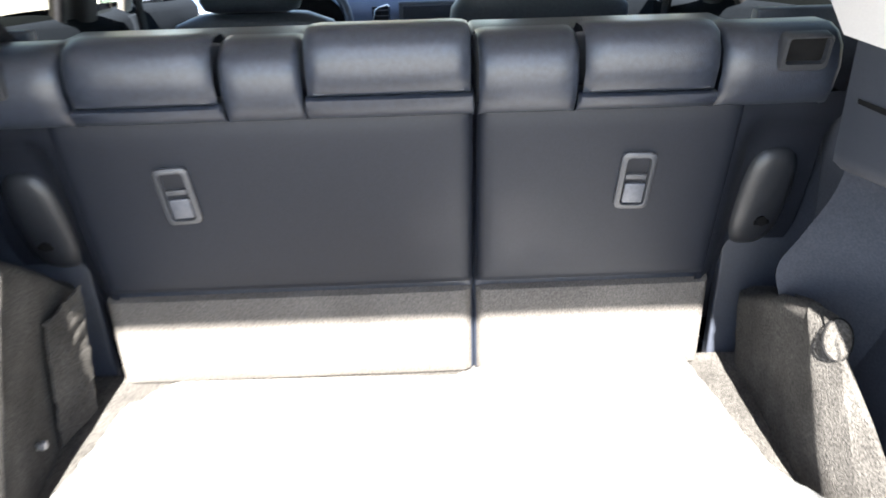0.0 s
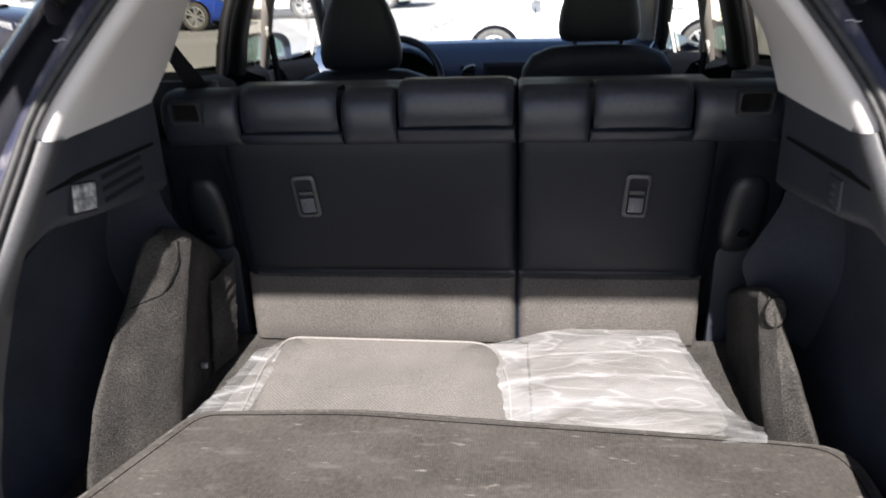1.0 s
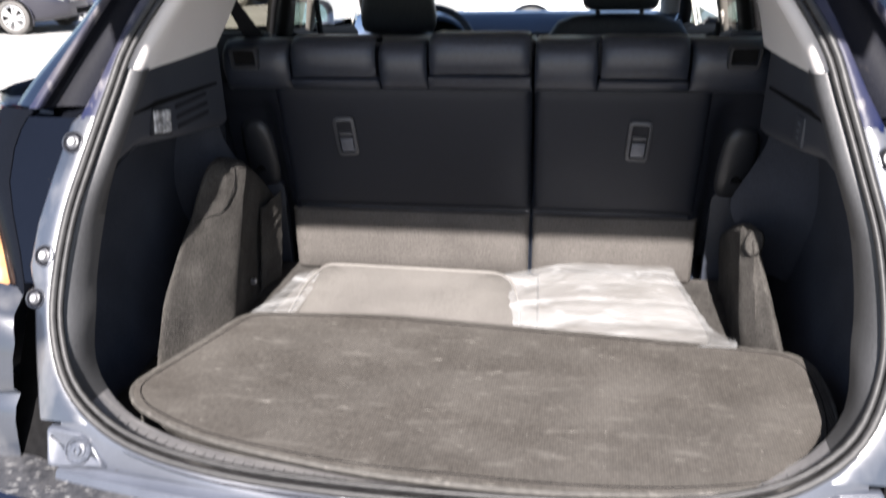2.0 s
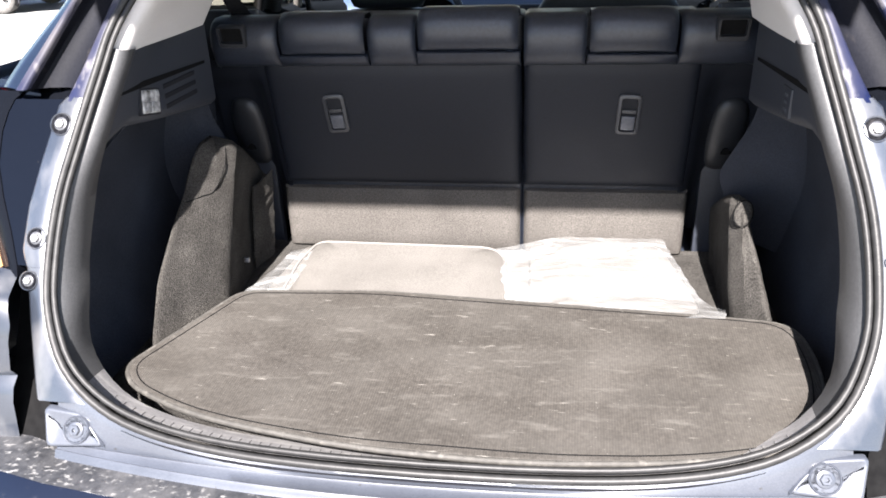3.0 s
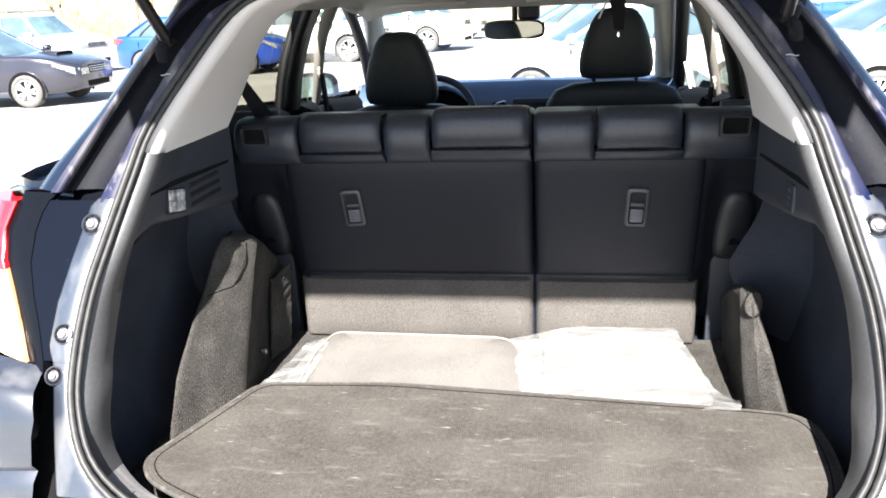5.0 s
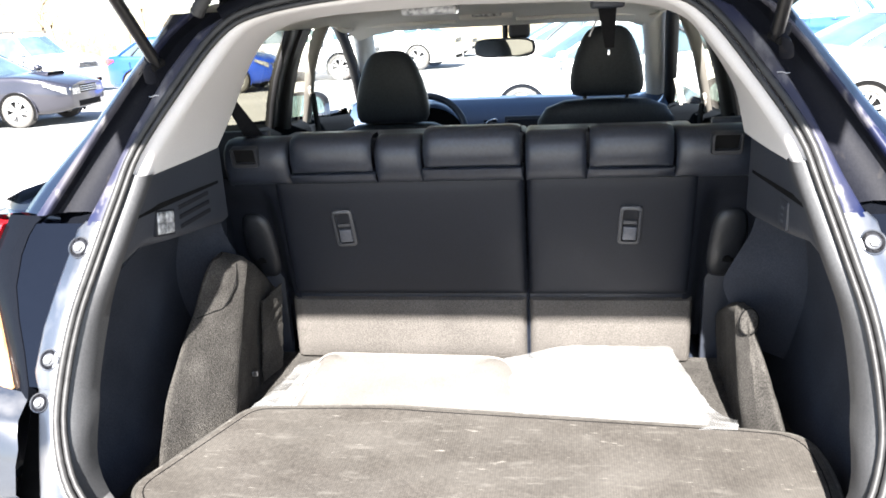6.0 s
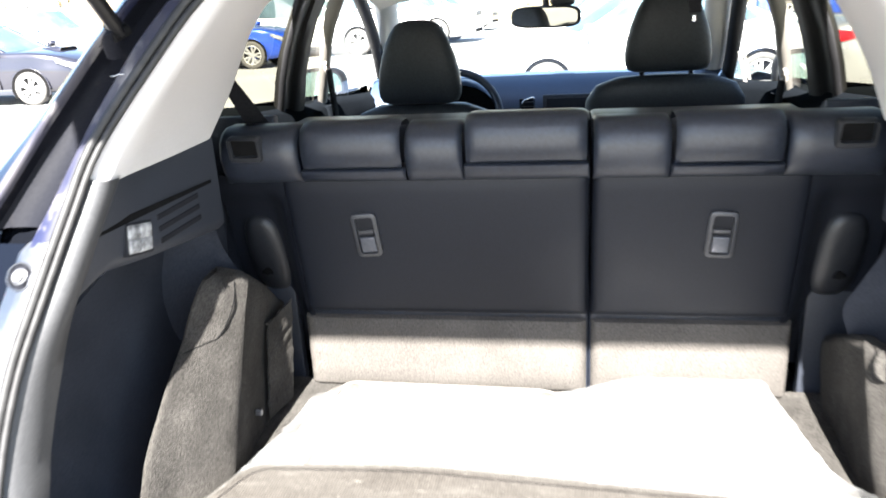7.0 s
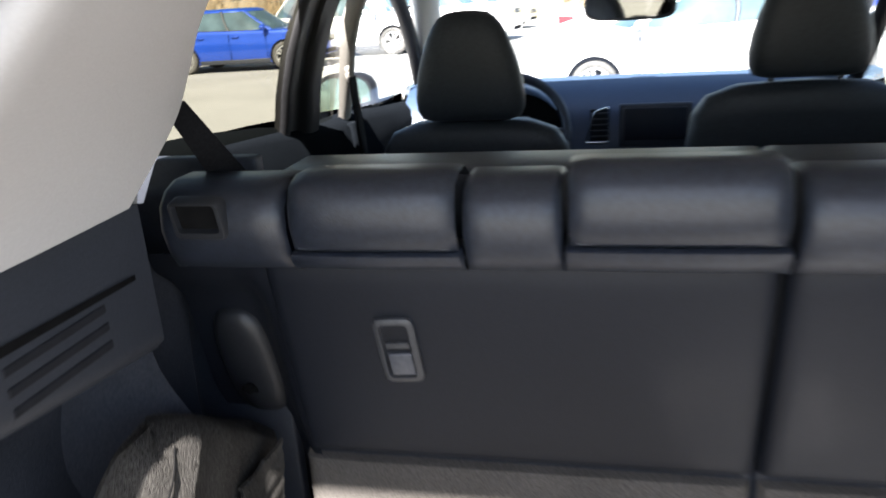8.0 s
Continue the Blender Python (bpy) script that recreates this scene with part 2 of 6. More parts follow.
REDLENS = mat("red_lens", (0.55, 0.012, 0.02), (0.62, 0.02, 0.03), 0.12, 0, 60, 0.05, coat=1.0, stain=0.1)
AMBER = mat("amber_lens", (0.50, 0.25, 0.11), (0.58, 0.33, 0.17), 0.15, 0, 60, 0.05, coat=1.0, stain=0.1)
CLEARLENS = mat("clear_lens", (0.10, 0.10, 0.102), (0.5, 0.5, 0.5), 0.08, 0.0, 70, 0.5, 160, stain=0.3)


def film_material():
    """Clear crumpled film: nearly clear where it lies flat, whiter along its creases."""
    m = bpy.data.materials.new("clear_plastic_film")
    m.use_nodes = True
    n, l = m.node_tree.nodes, m.node_tree.links
    p = n["Principled BSDF"]
    p.inputs["Base Color"].default_value, p.inputs["Roughness"].default_value = (0.50, 0.51, 0.515, 1), 0.15
    p.inputs["Specular IOR Level"].default_value = 0.9
    co = n.new("ShaderNodeTexCoord")

    def creases(scale, stretch, turn, width, detail, twist):
        mp, tx, sub, ab, mr = n.new("ShaderNodeMapping"), n.new("ShaderNodeTexNoise"), n.new("ShaderNodeMath"), n.new("ShaderNodeMath"), n.new("ShaderNodeMapRange")
        mp.inputs["Scale"].default_value, mp.inputs["Rotation"].default_value = stretch, (0, 0, radians(turn))
        tx.inputs["Scale"].default_value, tx.inputs["Detail"].default_value, tx.inputs["Distortion"].default_value = scale, detail, twist
        sub.operation, sub.inputs[1].default_value, ab.operation = "SUBTRACT", 0.5, "ABSOLUTE"
        mr.inputs["From Min"].default_value, mr.inputs["From Max"].default_value = 0.0, width
        mr.inputs["To Min"].default_value, mr.inputs["To Max"].default_value = 1.0, 0.0
        l.new(co.outputs["Object"], mp.inputs["Vector"])
        l.new(mp.outputs["Vector"], tx.inputs["Vector"])
        l.new(tx.outputs["Fac"], sub.inputs[0])
        l.new(sub.outputs["Value"], ab.inputs[0])
        l.new(ab.outputs["Value"], mr.inputs["Value"])
        return mr.outputs["Result"]

    big, fine = creases(2.6, (1, 3.4, 1), -20, 0.045, 0.0, 0.25), creases(6, (1, 4.0, 1), 24, 0.035, 0.0, 0.3)
    tiny = creases(11, (1, 3.0, 1), 65, 0.03, 0.0, 0.4)
    cloud, area = n.new("ShaderNodeTexNoise"), n.new("ShaderNodeMapRange")
    cloud.inputs["Scale"].default_value, cloud.inputs["Detail"].default_value = 6.0, 3.0
    area.inputs["From Min"].default_value, area.inputs["From Max"].default_value = 0.35, 0.65
    area.inputs["To Min"].default_value, area.inputs["To Max"].default_value = 0.07, 0.22
    l.new(co.outputs["Object"], cloud.inputs["Vector"])
    l.new(cloud.outputs["Fac"], area.inputs["Value"])
    total = area.outputs["Result"]
    for line, weight in ((big, 0.20), (fine, 0.16), (tiny, 0.12)):
        ma = n.new("ShaderNodeMath")
        ma.operation, ma.inputs[1].default_value = "MULTIPLY_ADD", weight
        l.new(line, ma.inputs[0])
        l.new(total, ma.inputs[2])
        total = ma.outputs["Value"]
    l.new(total, p.inputs["Alpha"])
    bp = n.new("ShaderNodeBump")
    bp.inputs["Strength"].default_value, bp.inputs["Distance"].default_value = 0.3, 0.005
    l.new(total, bp.inputs["Height"])
    l.new(bp.outputs["Normal"], p.inputs["Normal"])
    return m


FILM = film_material()

# ---- builders ----
BASE = {}


def thing(name, base, label, category, group="", kind=""):
    ob = new(name)
    ob.empty_display_size = 0.1
    ob.location = base
    BASE[ob] = Vector(base)
    return tagged(ob, label, category, group, kind)


def part(name, bm, material, parent=None, label="", smooth=True, solid=0.0, bevel=0.0, kind="", split=True):
    """Links a bmesh, given in the place's own coordinates, as one mesh object under a thing or a part."""
    base = BASE.get(parent, Vector())
    bmesh.ops.recalc_face_normals(bm, faces=bm.faces)
    bmesh.ops.translate(bm, verts=bm.verts, vec=-base)
    me = bpy.data.meshes.new(name)
    bm.to_mesh(me)
    bm.free()
    me.materials.append(material)
    if smooth:
        me.shade_smooth()
    ob = new(name, me)
    ob.parent = parent
    BASE[ob] = base
    if solid:
        md = ob.modifiers.new("thickness", "SOLIDIFY")
        md.thickness, md.offset = abs(solid), -1.0 if solid > 0 else 1.0
    if bevel:
        md = ob.modifiers.new("bevel", "BEVEL")
        md.width, md.segments, md.limit_method, md.angle_limit = bevel, 2, "ANGLE", radians(40)
    if smooth and split:
        md = ob.modifiers.new("normals", "EDGE_SPLIT")
        md.split_angle = radians(50)
    return tagged(ob, label, kind=kind)


def loft(rings, closed=False, cap=False, bm=None):
    bm = bm or bmesh.new()
    vs = [[bm.verts.new(p) for p in ring] for ring in rings]
    k = len(rings[0])
    for a, b in zip(vs, vs[1:]):
        for i in range(k if closed else k - 1):
            j = (i + 1) % k
            bm.faces.new((a[i], a[j], b[j], b[i]))
    if cap:
        bm.faces.new(vs[0]), bm.faces.new(vs[-1])
    return bm


def sheet(f, nu, nv):
    return loft([[f(i / nu, j / nv) for j in range(nv + 1)] for i in range(nu + 1)])


def box(x0, y0, z0, x1, y1, z1, r=0.0, m=None):
    bm = bmesh.new()
    bmesh.ops.create_cube(bm, size=1.0, matrix=Matrix.Translation(((x0 + x1) / 2, (y0 + y1) / 2, (z0 + z1) / 2)) @ Matrix.Diagonal((abs(x1 - x0), abs(y1 - y0), abs(z1 - z0), 1)))
    if r:
        bmesh.ops.bevel(bm, geom=bm.edges[:], offset=r, segments=3, affect="EDGES", profile=0.5)
    if m is not None:
        bm.transform(m)
    return bm


def smooth_line(pts, n):
    """A rounded line through the points, n steps between two."""
    pts = [Vector(p) for p in pts]
    ext = [2 * pts[0] - pts[1], *pts, 2 * pts[-1] - pts[-2]]
    out = []
    for a, b, c, d in zip(ext, ext[1:], ext[2:], ext[3:]):
        for k in range(n):
            t = k / n
            out.append(0.5 * (2 * b + (c - a) * t + (2 * a - 5 * b + 4 * c - d) * t * t + (3 * b - a - 3 * c + d) * t ** 3))
    return out + [pts[-1]]


def tube(pts, r, n=10, flat=1.0, cap=True, closed=False):
    """A round or flattened rod along a line; r may be a list."""
    pts, n = [Vector(p) for p in pts], max(n, 8)
    rings = []
    for i, p in enumerate(pts):
        d = (pts[(i + 1) % len(pts)] - pts[i - 1]) if closed else (pts[min(i + 1, len(pts) - 1)] - pts[max(i - 1, 0)])
        d.normalize()
        u = d.cross(Vector((0, 0, 1)))
        if u.length < 0.05:
            u = d.cross(Vector((0, 1, 0)))
        u.normalize()
        v = u.cross(d)
        rad = r[i] if isinstance(r, (list, tuple)) else r
        rings.append([p + u * (rad * math.cos(2 * math.pi * k / n)) + v * (rad * flat * math.sin(2 * math.pi * k / n)) for k in range(n)])
    if closed:
        rings.append(rings[0])
        return loft(rings, True)
    return loft(rings, True, cap)


def rounded(corners, seg=6):
    """A plan outline from (x, y, radius) corners, each rounded."""
    out, k = [], len(corners)
    for i in range(k):
        p, a, b = Vector(corners[i][:2]), Vector(corners[i - 1][:2]), Vector(corners[(i + 1) % k][:2])
        r = corners[i][2]
        u, v = (a - p).normalized(), (b - p).normalized()
        s, e = p + u * r, p + v * r
        for j in range(seg + 1):
            t = j / seg
            out.append((1 - t) ** 2 * s + 2 * t * (1 - t) * p + t * t * e)
    return out


def slab(outline, z0, z1, lift=None, soft=False):
    """A flat piece over a plan outline, with a slightly rounded rim."""
    c = sum(outline, Vector((0, 0))) / len(outline)
    lift = lift or (lambda x, y: 0.0)
    e = min(0.006, (z1 - z0) * 0.4)

    def ring(z, inset):
        pts = []
        for p in outline:
            q = p + (c - p).normalized() * inset
            pts.append((q.x, q.y, z + lift(q.x, q.y)))
        return pts
    rings = [ring(z0, e), ring(z0 + e, 0), ring(z1 - e, 0), ring(z1, e)]
    if soft:
        rings = [ring(z0, 0)] + [ring(z1 - e + e * math.sin(a), e - e * math.cos(a)) for a in (0, 0.4, 0.8, 1.2, math.pi / 2)] + [ring(z1, e + 0.004)]
    for f in (0.75, 0.5, 0.25, 0.05):
        rings.append([(*(c + (p - c) * f), z1 + lift(*(c + (p - c) * f))) for p in outline])
    bm = loft(rings, True)
    bm.verts.ensure_lookup_table()
    if not soft:
        bm.faces.new(bm.verts[:len(outline)])
    bm.faces.new(bm.verts[-len(outline):])
    return bm


def lerp(a, b, t):
    return a + (b - a) * t


def step(a, b, x):
    t = max(0.0, min(1.0, (x - a) / (b - a)))
    return t * t * (3 - 2 * t)


def cushion(x0, x1, z0, z1, face, bulge, nx=14, nz=12, power=5, depth=0.05):
    """A padded block: its rear face swells from face(z), and its rim turns forwards by depth."""
    def f(u, v):
        u, v = 0.5 - 0.5 * math.cos(math.pi * u), 0.5 - 0.5 * math.cos(math.pi * v)
        a, b = abs(2 * u - 1), abs(2 * v - 1)
        x, z = lerp(x0, x1, u), lerp(z0, z1, v)
        rim = max(a ** ((x1 - x0) * 60), b ** ((z1 - z0) * 60))
        return (x, face(z) - bulge * (1 - a ** power) * (1 - b ** power) + depth * rim * rim, z)
    return sheet(f, nx, nz)

# ---- the parked suv: body and cargo bay ----
suv = thing("suv", (0, 1.2, 0), "dark navy blue suv parked with its tailgate raised", "car")
HALF = [(0, 0.757), (0.16, 0.759), (0.314, 0.767), (0.44, 0.785), (0.53, 0.815), (0.60, 0.868), (0.636, 0.945), (0.643, 1.02), (0.636, 1.11),
        (0.615, 1.195), (0.587, 1.295), (0.563, 1.37), (0.503, 1.467), (0.432, 1.562), (0.36, 1.60), (0.2, 1.622), (0, 1.628)]
EDGE_LINE = smooth_line([(x, z, 0) for x, z in HALF], 4)


def rake(z):
    """How far back the tailgate opening lies at a height."""
    return -0.57 - (1.215 - z) * 0.58


def skew(bm):
    """The cabin ahead of the rear seat stands a little askew."""
    for v in bm.verts:
        v.co.x -= 0.027 * max(0.0, v.co.y - 0.1)
    return bm


def opening(section, lo=0.0, hi=9.0):
    """Rings round the tailgate opening; section(z) lists (outwards, backwards) steps. Right half upwards, then left half down."""
    pts = [(p.x, p.y) for p in EDGE_LINE]
    loop = []
    for i, (x, z) in enumerate(pts):
        a, b = pts[max(i - 1, 0)], pts[min(i + 1, len(pts) - 1)]
        t = Vector((b[0] - a[0], (b[1] - a[1]))).normalized()
        nrm = Vector((t.y, -t.x))
        if lo <= z <= hi:
            loop.append([(x + nrm.x * d, z + nrm.y * d, h) for d, h in section(z)])
    right = [[Vector((x, rake(z) - h, z)) for x, z, h in sec] for sec in loop]
    left = [[Vector((-p.x, p.y, p.z)) for p in sec] for sec in right]
    return right, left


def zones(z, low, mid, high):
    wb, wu = 1 - step(0.80, 0.96, z), step(1.05, 1.22, z)
    out = []
    for b, m, u in zip(low, mid, high):
        q = [lerp(lerp(m[k], u[k], wu), b[k], wb) for k in (0, 1)]
        out.append(tuple(q))
    return out


def table(z, rows, col):
    for p, q in zip(rows, rows[1:]):
        if z <= q[0]:
            break
    return lerp(p[col], q[col], max(0.0, min(1.0, (z - p[0]) / (q[0] - p[0]))))


def seal_x(z):
    """Half the width of the tailgate opening at a height."""
    pts = [(p.y, p.x) for p in EDGE_LINE if p.x > 0.3]
    for (za, xa), (zb, xb) in zip(pts, pts[1:]):
        if za <= z <= zb:
            return lerp(xa, xb, (z - za) / (zb - za))
    return pts[-1][1]


def columns(s, z0, z1, n, cols):
    """A painted strip beside the opening: cols(z) lists (x, backwards) steps."""
    out = []
    for k in range(n + 1):
        z = lerp(z0, z1, k / n)
        out.append([Vector((s * x, rake(z) - h, z)) for x, h in cols(z)])
    return loft(out)


# painted jamb: flange under the sill, two bolted plates a side, the gutter up the pillar, the header
LOW_X = [(p.x, p.y) for p in EDGE_LINE if p.y < 0.95]


def sill_row(x):
    """The painted rear panel under the seal at x: down from the seal, over two creases, on to the bumper."""
    z = table(abs(x), LOW_X, 1)
    c1, c2 = -0.868 + 0.11 * x * x, -0.893 + 0.15 * x * x
    y = rake(z) - 0.010
    top = [(y, z - 0.004), (y - 0.006, z - 0.012)]
    if c1 < y - 0.012:
        top.append((lerp(y - 0.006, c1, 0.6), lerp(z - 0.012, 0.746, 0.6)))
    else:
        top.append((lerp(y - 0.006, c1, 0.6), lerp(z - 0.012, 0.746, 0.5)))
    return [Vector((x, a, b)) for a, b in top + [(c1 + 0.003, 0.7455), (c1, 0.7475), (c1 - 0.003, 0.745), (c2 + 0.003, 0.7405), (c2, 0.7425), (c2 - 0.004, 0.738), (c2 - 0.008, 0.729), (c2 - 0.02, 0.722)]]


part("sill_flange", loft([sill_row(-0.615 + 1.23 * k / 60) for k in range(61)]), FLANGE, suv, "filmed blue-grey rear panel under the sill")
JAMB_TOP = [(0.008, 0.002), (0.016, 0.008), (0.036, 0.006), (0.042, -0.012), (0.056, -0.03), (0.080, -0.03), (0.092, -0.005), (0.114, 0.0), (0.124, -0.05)]
r, l = opening(lambda z: JAMB_TOP, 1.563, 9)
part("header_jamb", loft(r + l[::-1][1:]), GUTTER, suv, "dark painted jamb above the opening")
PLATE = [(0.79, 0.645), (0.83, 0.657), (0.918, 0.676), (1.0, 0.691), (1.012, 0.698), (1.025, 0.704), (1.092, 0.699), (1.161, 0.683), (1.221, 0.666), (1.243, 0.661), (1.262, 0.640)]
GUT = [(1.25, 0.645, 0.735, 0.795), (1.30, 0.620, 0.704, 0.764), (1.40, 0.577, 0.645, 0.680), (1.50, 0.522, 0.580, 0.612), (1.563, 0.474, 0.530, 0.566), (1.60, 0.405, 0.485, 0.545)]
for s in (-1, 1):
    def plate(z):
        a, b = seal_x(z) + 0.008, table(z, PLATE, 1)
        return [(a, 0.002), (a + 0.007, 0.008), (lerp(a, b, 0.45), 0.006), (b - 0.008, 0.004), (b - 0.002, 0.0), (b, -0.008), (b + 0.002, -0.05)]
    part("jamb_plate", columns(s, 0.815, 1.004, 16, plate), JAMB, suv, "painted jamb plate, scuffed and dusty")
    part("jamb_plate", columns(s, 1.0042, 1.256, 20, plate), JAMB, suv, "painted jamb plate, scuffed and dusty")
    def flange(z):
        a, b = seal_x(z) + 0.008, table(z, GUT, 1)
        return [(a, 0.001), (a + 0.006, 0.006), (b - 0.005, 0.005), (b, 0.0), (b + 0.003, -0.02)]
    part("pillar_flange", columns(s, 1.25, 1.60, 20, flange), PILLAR, suv, "painted pillar flange beside the seal")
    def gutter(z):
        a, b = table(z, GUT, 1), table(z, GUT, 2)
        return [(a + 0.001, -0.006), (a + 0.005, -0.03), (lerp(a, b, 0.35), -0.042), (lerp(a, b, 0.75), -0.040), (b - 0.006, -0.03), (b - 0.001, -0.004)]
    part("pillar_gutter", columns(s, 1.262, 1.60, 16, gutter), GUTTER, suv, "dark pillar gutter with brownish dust marks")
    def ridge(z):
        b, c = table(z, GUT, 2), table(z, GUT, 3)
        return [(b - 0.003, -0.012), (b, 0.0), (b + 0.004, 0.003), (lerp(b, c, 0.26), 0.002), (lerp(b, c, 0.36), -0.008), (lerp(b, c, 0.7), -0.018), (c, -0.028), (c + 0.010, -0.08), (c + 0.016, -0.25), (c + 0.006, -0.5)]
    part("pillar_ridge", columns(s, 1.266, 1.60, 16, lambda z: ridge(z)[:5]), PILLAR, suv, "dusty painted pillar ridge")
    part("rear_pillar", columns(s, 1.266, 1.60, 16, lambda z: ridge(z)[4:]), NAVY, suv, "navy rear pillar")
    def corner(z):
        b = table(z, PLATE, 1)
        return [(b - 0.004, -0.03), (b + 0.004, -0.046), (lerp(b, 0.735, 0.5), -0.058), (0.738, -0.062)]
    part("corner_panel", columns(s, 1.0, 1.262, 10, corner), HOUSING, suv)
    # Added black sheet; it stands in for the deep shade of the open gap.
    part("gap_shade_sheet", columns(s, 0.62, 0.9995, 10, corner), VOID, suv, "black sheet for the shaded gap behind the bumper corner")
    # bumper bracket under the plates, with its pressed rim
    rim = []
    for grow, h in ((0.0, -0.006), (0.0, 0.003), (-0.002, 0.0045), (-0.004, 0.0045), (-0.006, 0.0032), (-0.03, 0.0032)):
        pts = rounded([(0.625 + grow, 0.752 - grow, 0.008), (0.634 + grow, 0.806 + grow, 0.008), (0.570 - grow * 0.5, 0.800 + grow, 0.012), (0.538 - grow, 0.772, 0.02), (0.528 - grow, 0.757 - grow, 0.008)], 4)
        rim.append([Vector((s * p.x, rake(p.y) - h, p.y)) for p in pts])
    part("bumper_bracket", loft(rim, True, True), FLANGE, suv, "dusty painted bumper bracket")
for d0, h0, rad in ((0.003, 0.011, 0.0066), (-0.009, 0.009, 0.0050)):
    r, l = opening(lambda z: [(d0, h0)])
    ring = [q[0] for q in r] + [q[0] for q in l[::-1]][1:-1]
    part("weather_seal", tube(ring, rad, 8, closed=True), RUBBER, suv, "black rubber weather seal")

r, l = opening(lambda z: [(0.0125, 0.0135)], 0.0, 0.80)
line = [q[0] for q in l[::-1]] + [q[0] for q in r[1:]]
part("flange_groove", tube(line, [0.0026 * max(0.05, math.sin(math.pi * k / (len(line) - 1))) ** 0.5 * (0.8 + 0.4 * noise.noise(Vector((k * 0.9, 0.3, 0)))) for k in range(len(line))], 8), GUTTER, suv, "dirty groove along the seal")
# black inner trim up to the pillar trim, and the sill plate across the bottom
IN_LOW = [(0.002, 0.0), (0.006, -0.010), (0.011, -0.024), (0.018, -0.05), (0.030, -0.085), (0.05, -0.095)]
IN_MID = [(-0.009, 0.0), (-0.014, -0.006), (-0.020, -0.019), (-0.024, -0.042), (-0.022, -0.075), (0.02, -0.09)]
IN_UP = [(-0.008, 0.0), (-0.016, -0.001), (-0.024, -0.005), (-0.030, -0.014), (-0.033, -0.035), (-0.014, -0.08)]
r, l = opening(lambda z: zones(z, IN_LOW, IN_MID, IN_UP), 0.0, 1.35)
CUT = 18
# Same plastic as the side trim, coloured lighter where sunlight catches it.
part("opening_trim", loft(r[CUT:]), RIMTRIM, suv, "black plastic opening trim, lightened for the sun on it")
part("opening_trim", loft(l[CUT:]), RIMTRIM, suv, "black plastic opening trim, lightened for the sun on it")
sections = l[:CUT + 1][::-1] + r[1:CUT + 1]
sill_plate = part("sill_plate", loft(sections), SILL, suv, "scuffed grey plastic sill plate, paled for its sun sheen")
for i in range(64):
    x = -0.53 + i * 1.06 / 63
    for a, b in zip(sections, sections[1:]):
        if a[0].x <= x < b[0].x:
            t = (x - a[0].x) / (b[0].x - a[0].x)
            up = Vector((0, 0, 0.0008))
            part("rib", tube([a[j].lerp(b[j], t) + up for j in (1, 2, 3)], 0.0009, 8), SILL, sill_plate)
            break


def bolt(x, z, big=1.0, out=0.006, painted=False):
    """A bolt sunk in a raised, dark-floored seat."""
    n = Vector((0, -0.865, 0.502))
    p = Vector((x, rake(z) - out, z))
    m = Matrix.Translation(p) @ n.to_track_quat("Z", "Y").to_matrix().to_4x4()

    def turned(prof, k=20, cap=False):
        bm = loft([[(a * big * math.cos(t * 2 * math.pi / k), a * big * math.sin(t * 2 * math.pi / k), b) for t in range(k)] for a, b in prof], True, cap)
        bm.transform(m)
        return bm
    seat = part("bolt_seat", turned([(0.0205, -0.003), (0.0198, 0.0022), (0.0188, 0.0030), (0.0178, 0.0024), (0.0172, 0.0006)]), FLANGE if painted else JAMB, suv, "pressed round bolt seat")
    # Bare bolts get a dark floor: the recess shade is put into its colour.
    part("seat_floor", turned([(0.0176, 0.0008), (0.012, 0.0008), (0.004, 0.0008)], cap=True), FLANGE if painted else GUTTER, seat, "floor of the bolt seat")
    part("washer", turned([(0.0118, 0.0010), (0.0116, 0.0024), (0.0108, 0.0030), (0.006, 0.0030)]), FLANGE if painted else LATCH, seat, "dull washer face")
    part("bolt_head", turned([(0.0076, 0.0028), (0.0076, 0.0062), (0.0066, 0.0072), (0.0034, 0.0072), (0.0028, 0.0040)], 6, True), FLANGE if painted else STEEL, seat, "painted hexagon bolt" if painted else "bare steel hexagon bolt", smooth=False)


for s in (-1, 1):
    for bx, bz, k in ((0.647, 1.216, 1.0), (0.674, 1.047, 0.95), (0.681, 0.985, 0.85), (0.574, 0.778, 1.15)):
        bolt(s * bx, bz, k, 0.006 if bz > 0.9 else 0.005, bz < 0.9)


def side_width(z):
    return 0.915 - 0.9 * max(0.0, z - 1.22) ** 1.35 - 0.25 * max(0.0, 0.55 - z) ** 1.5


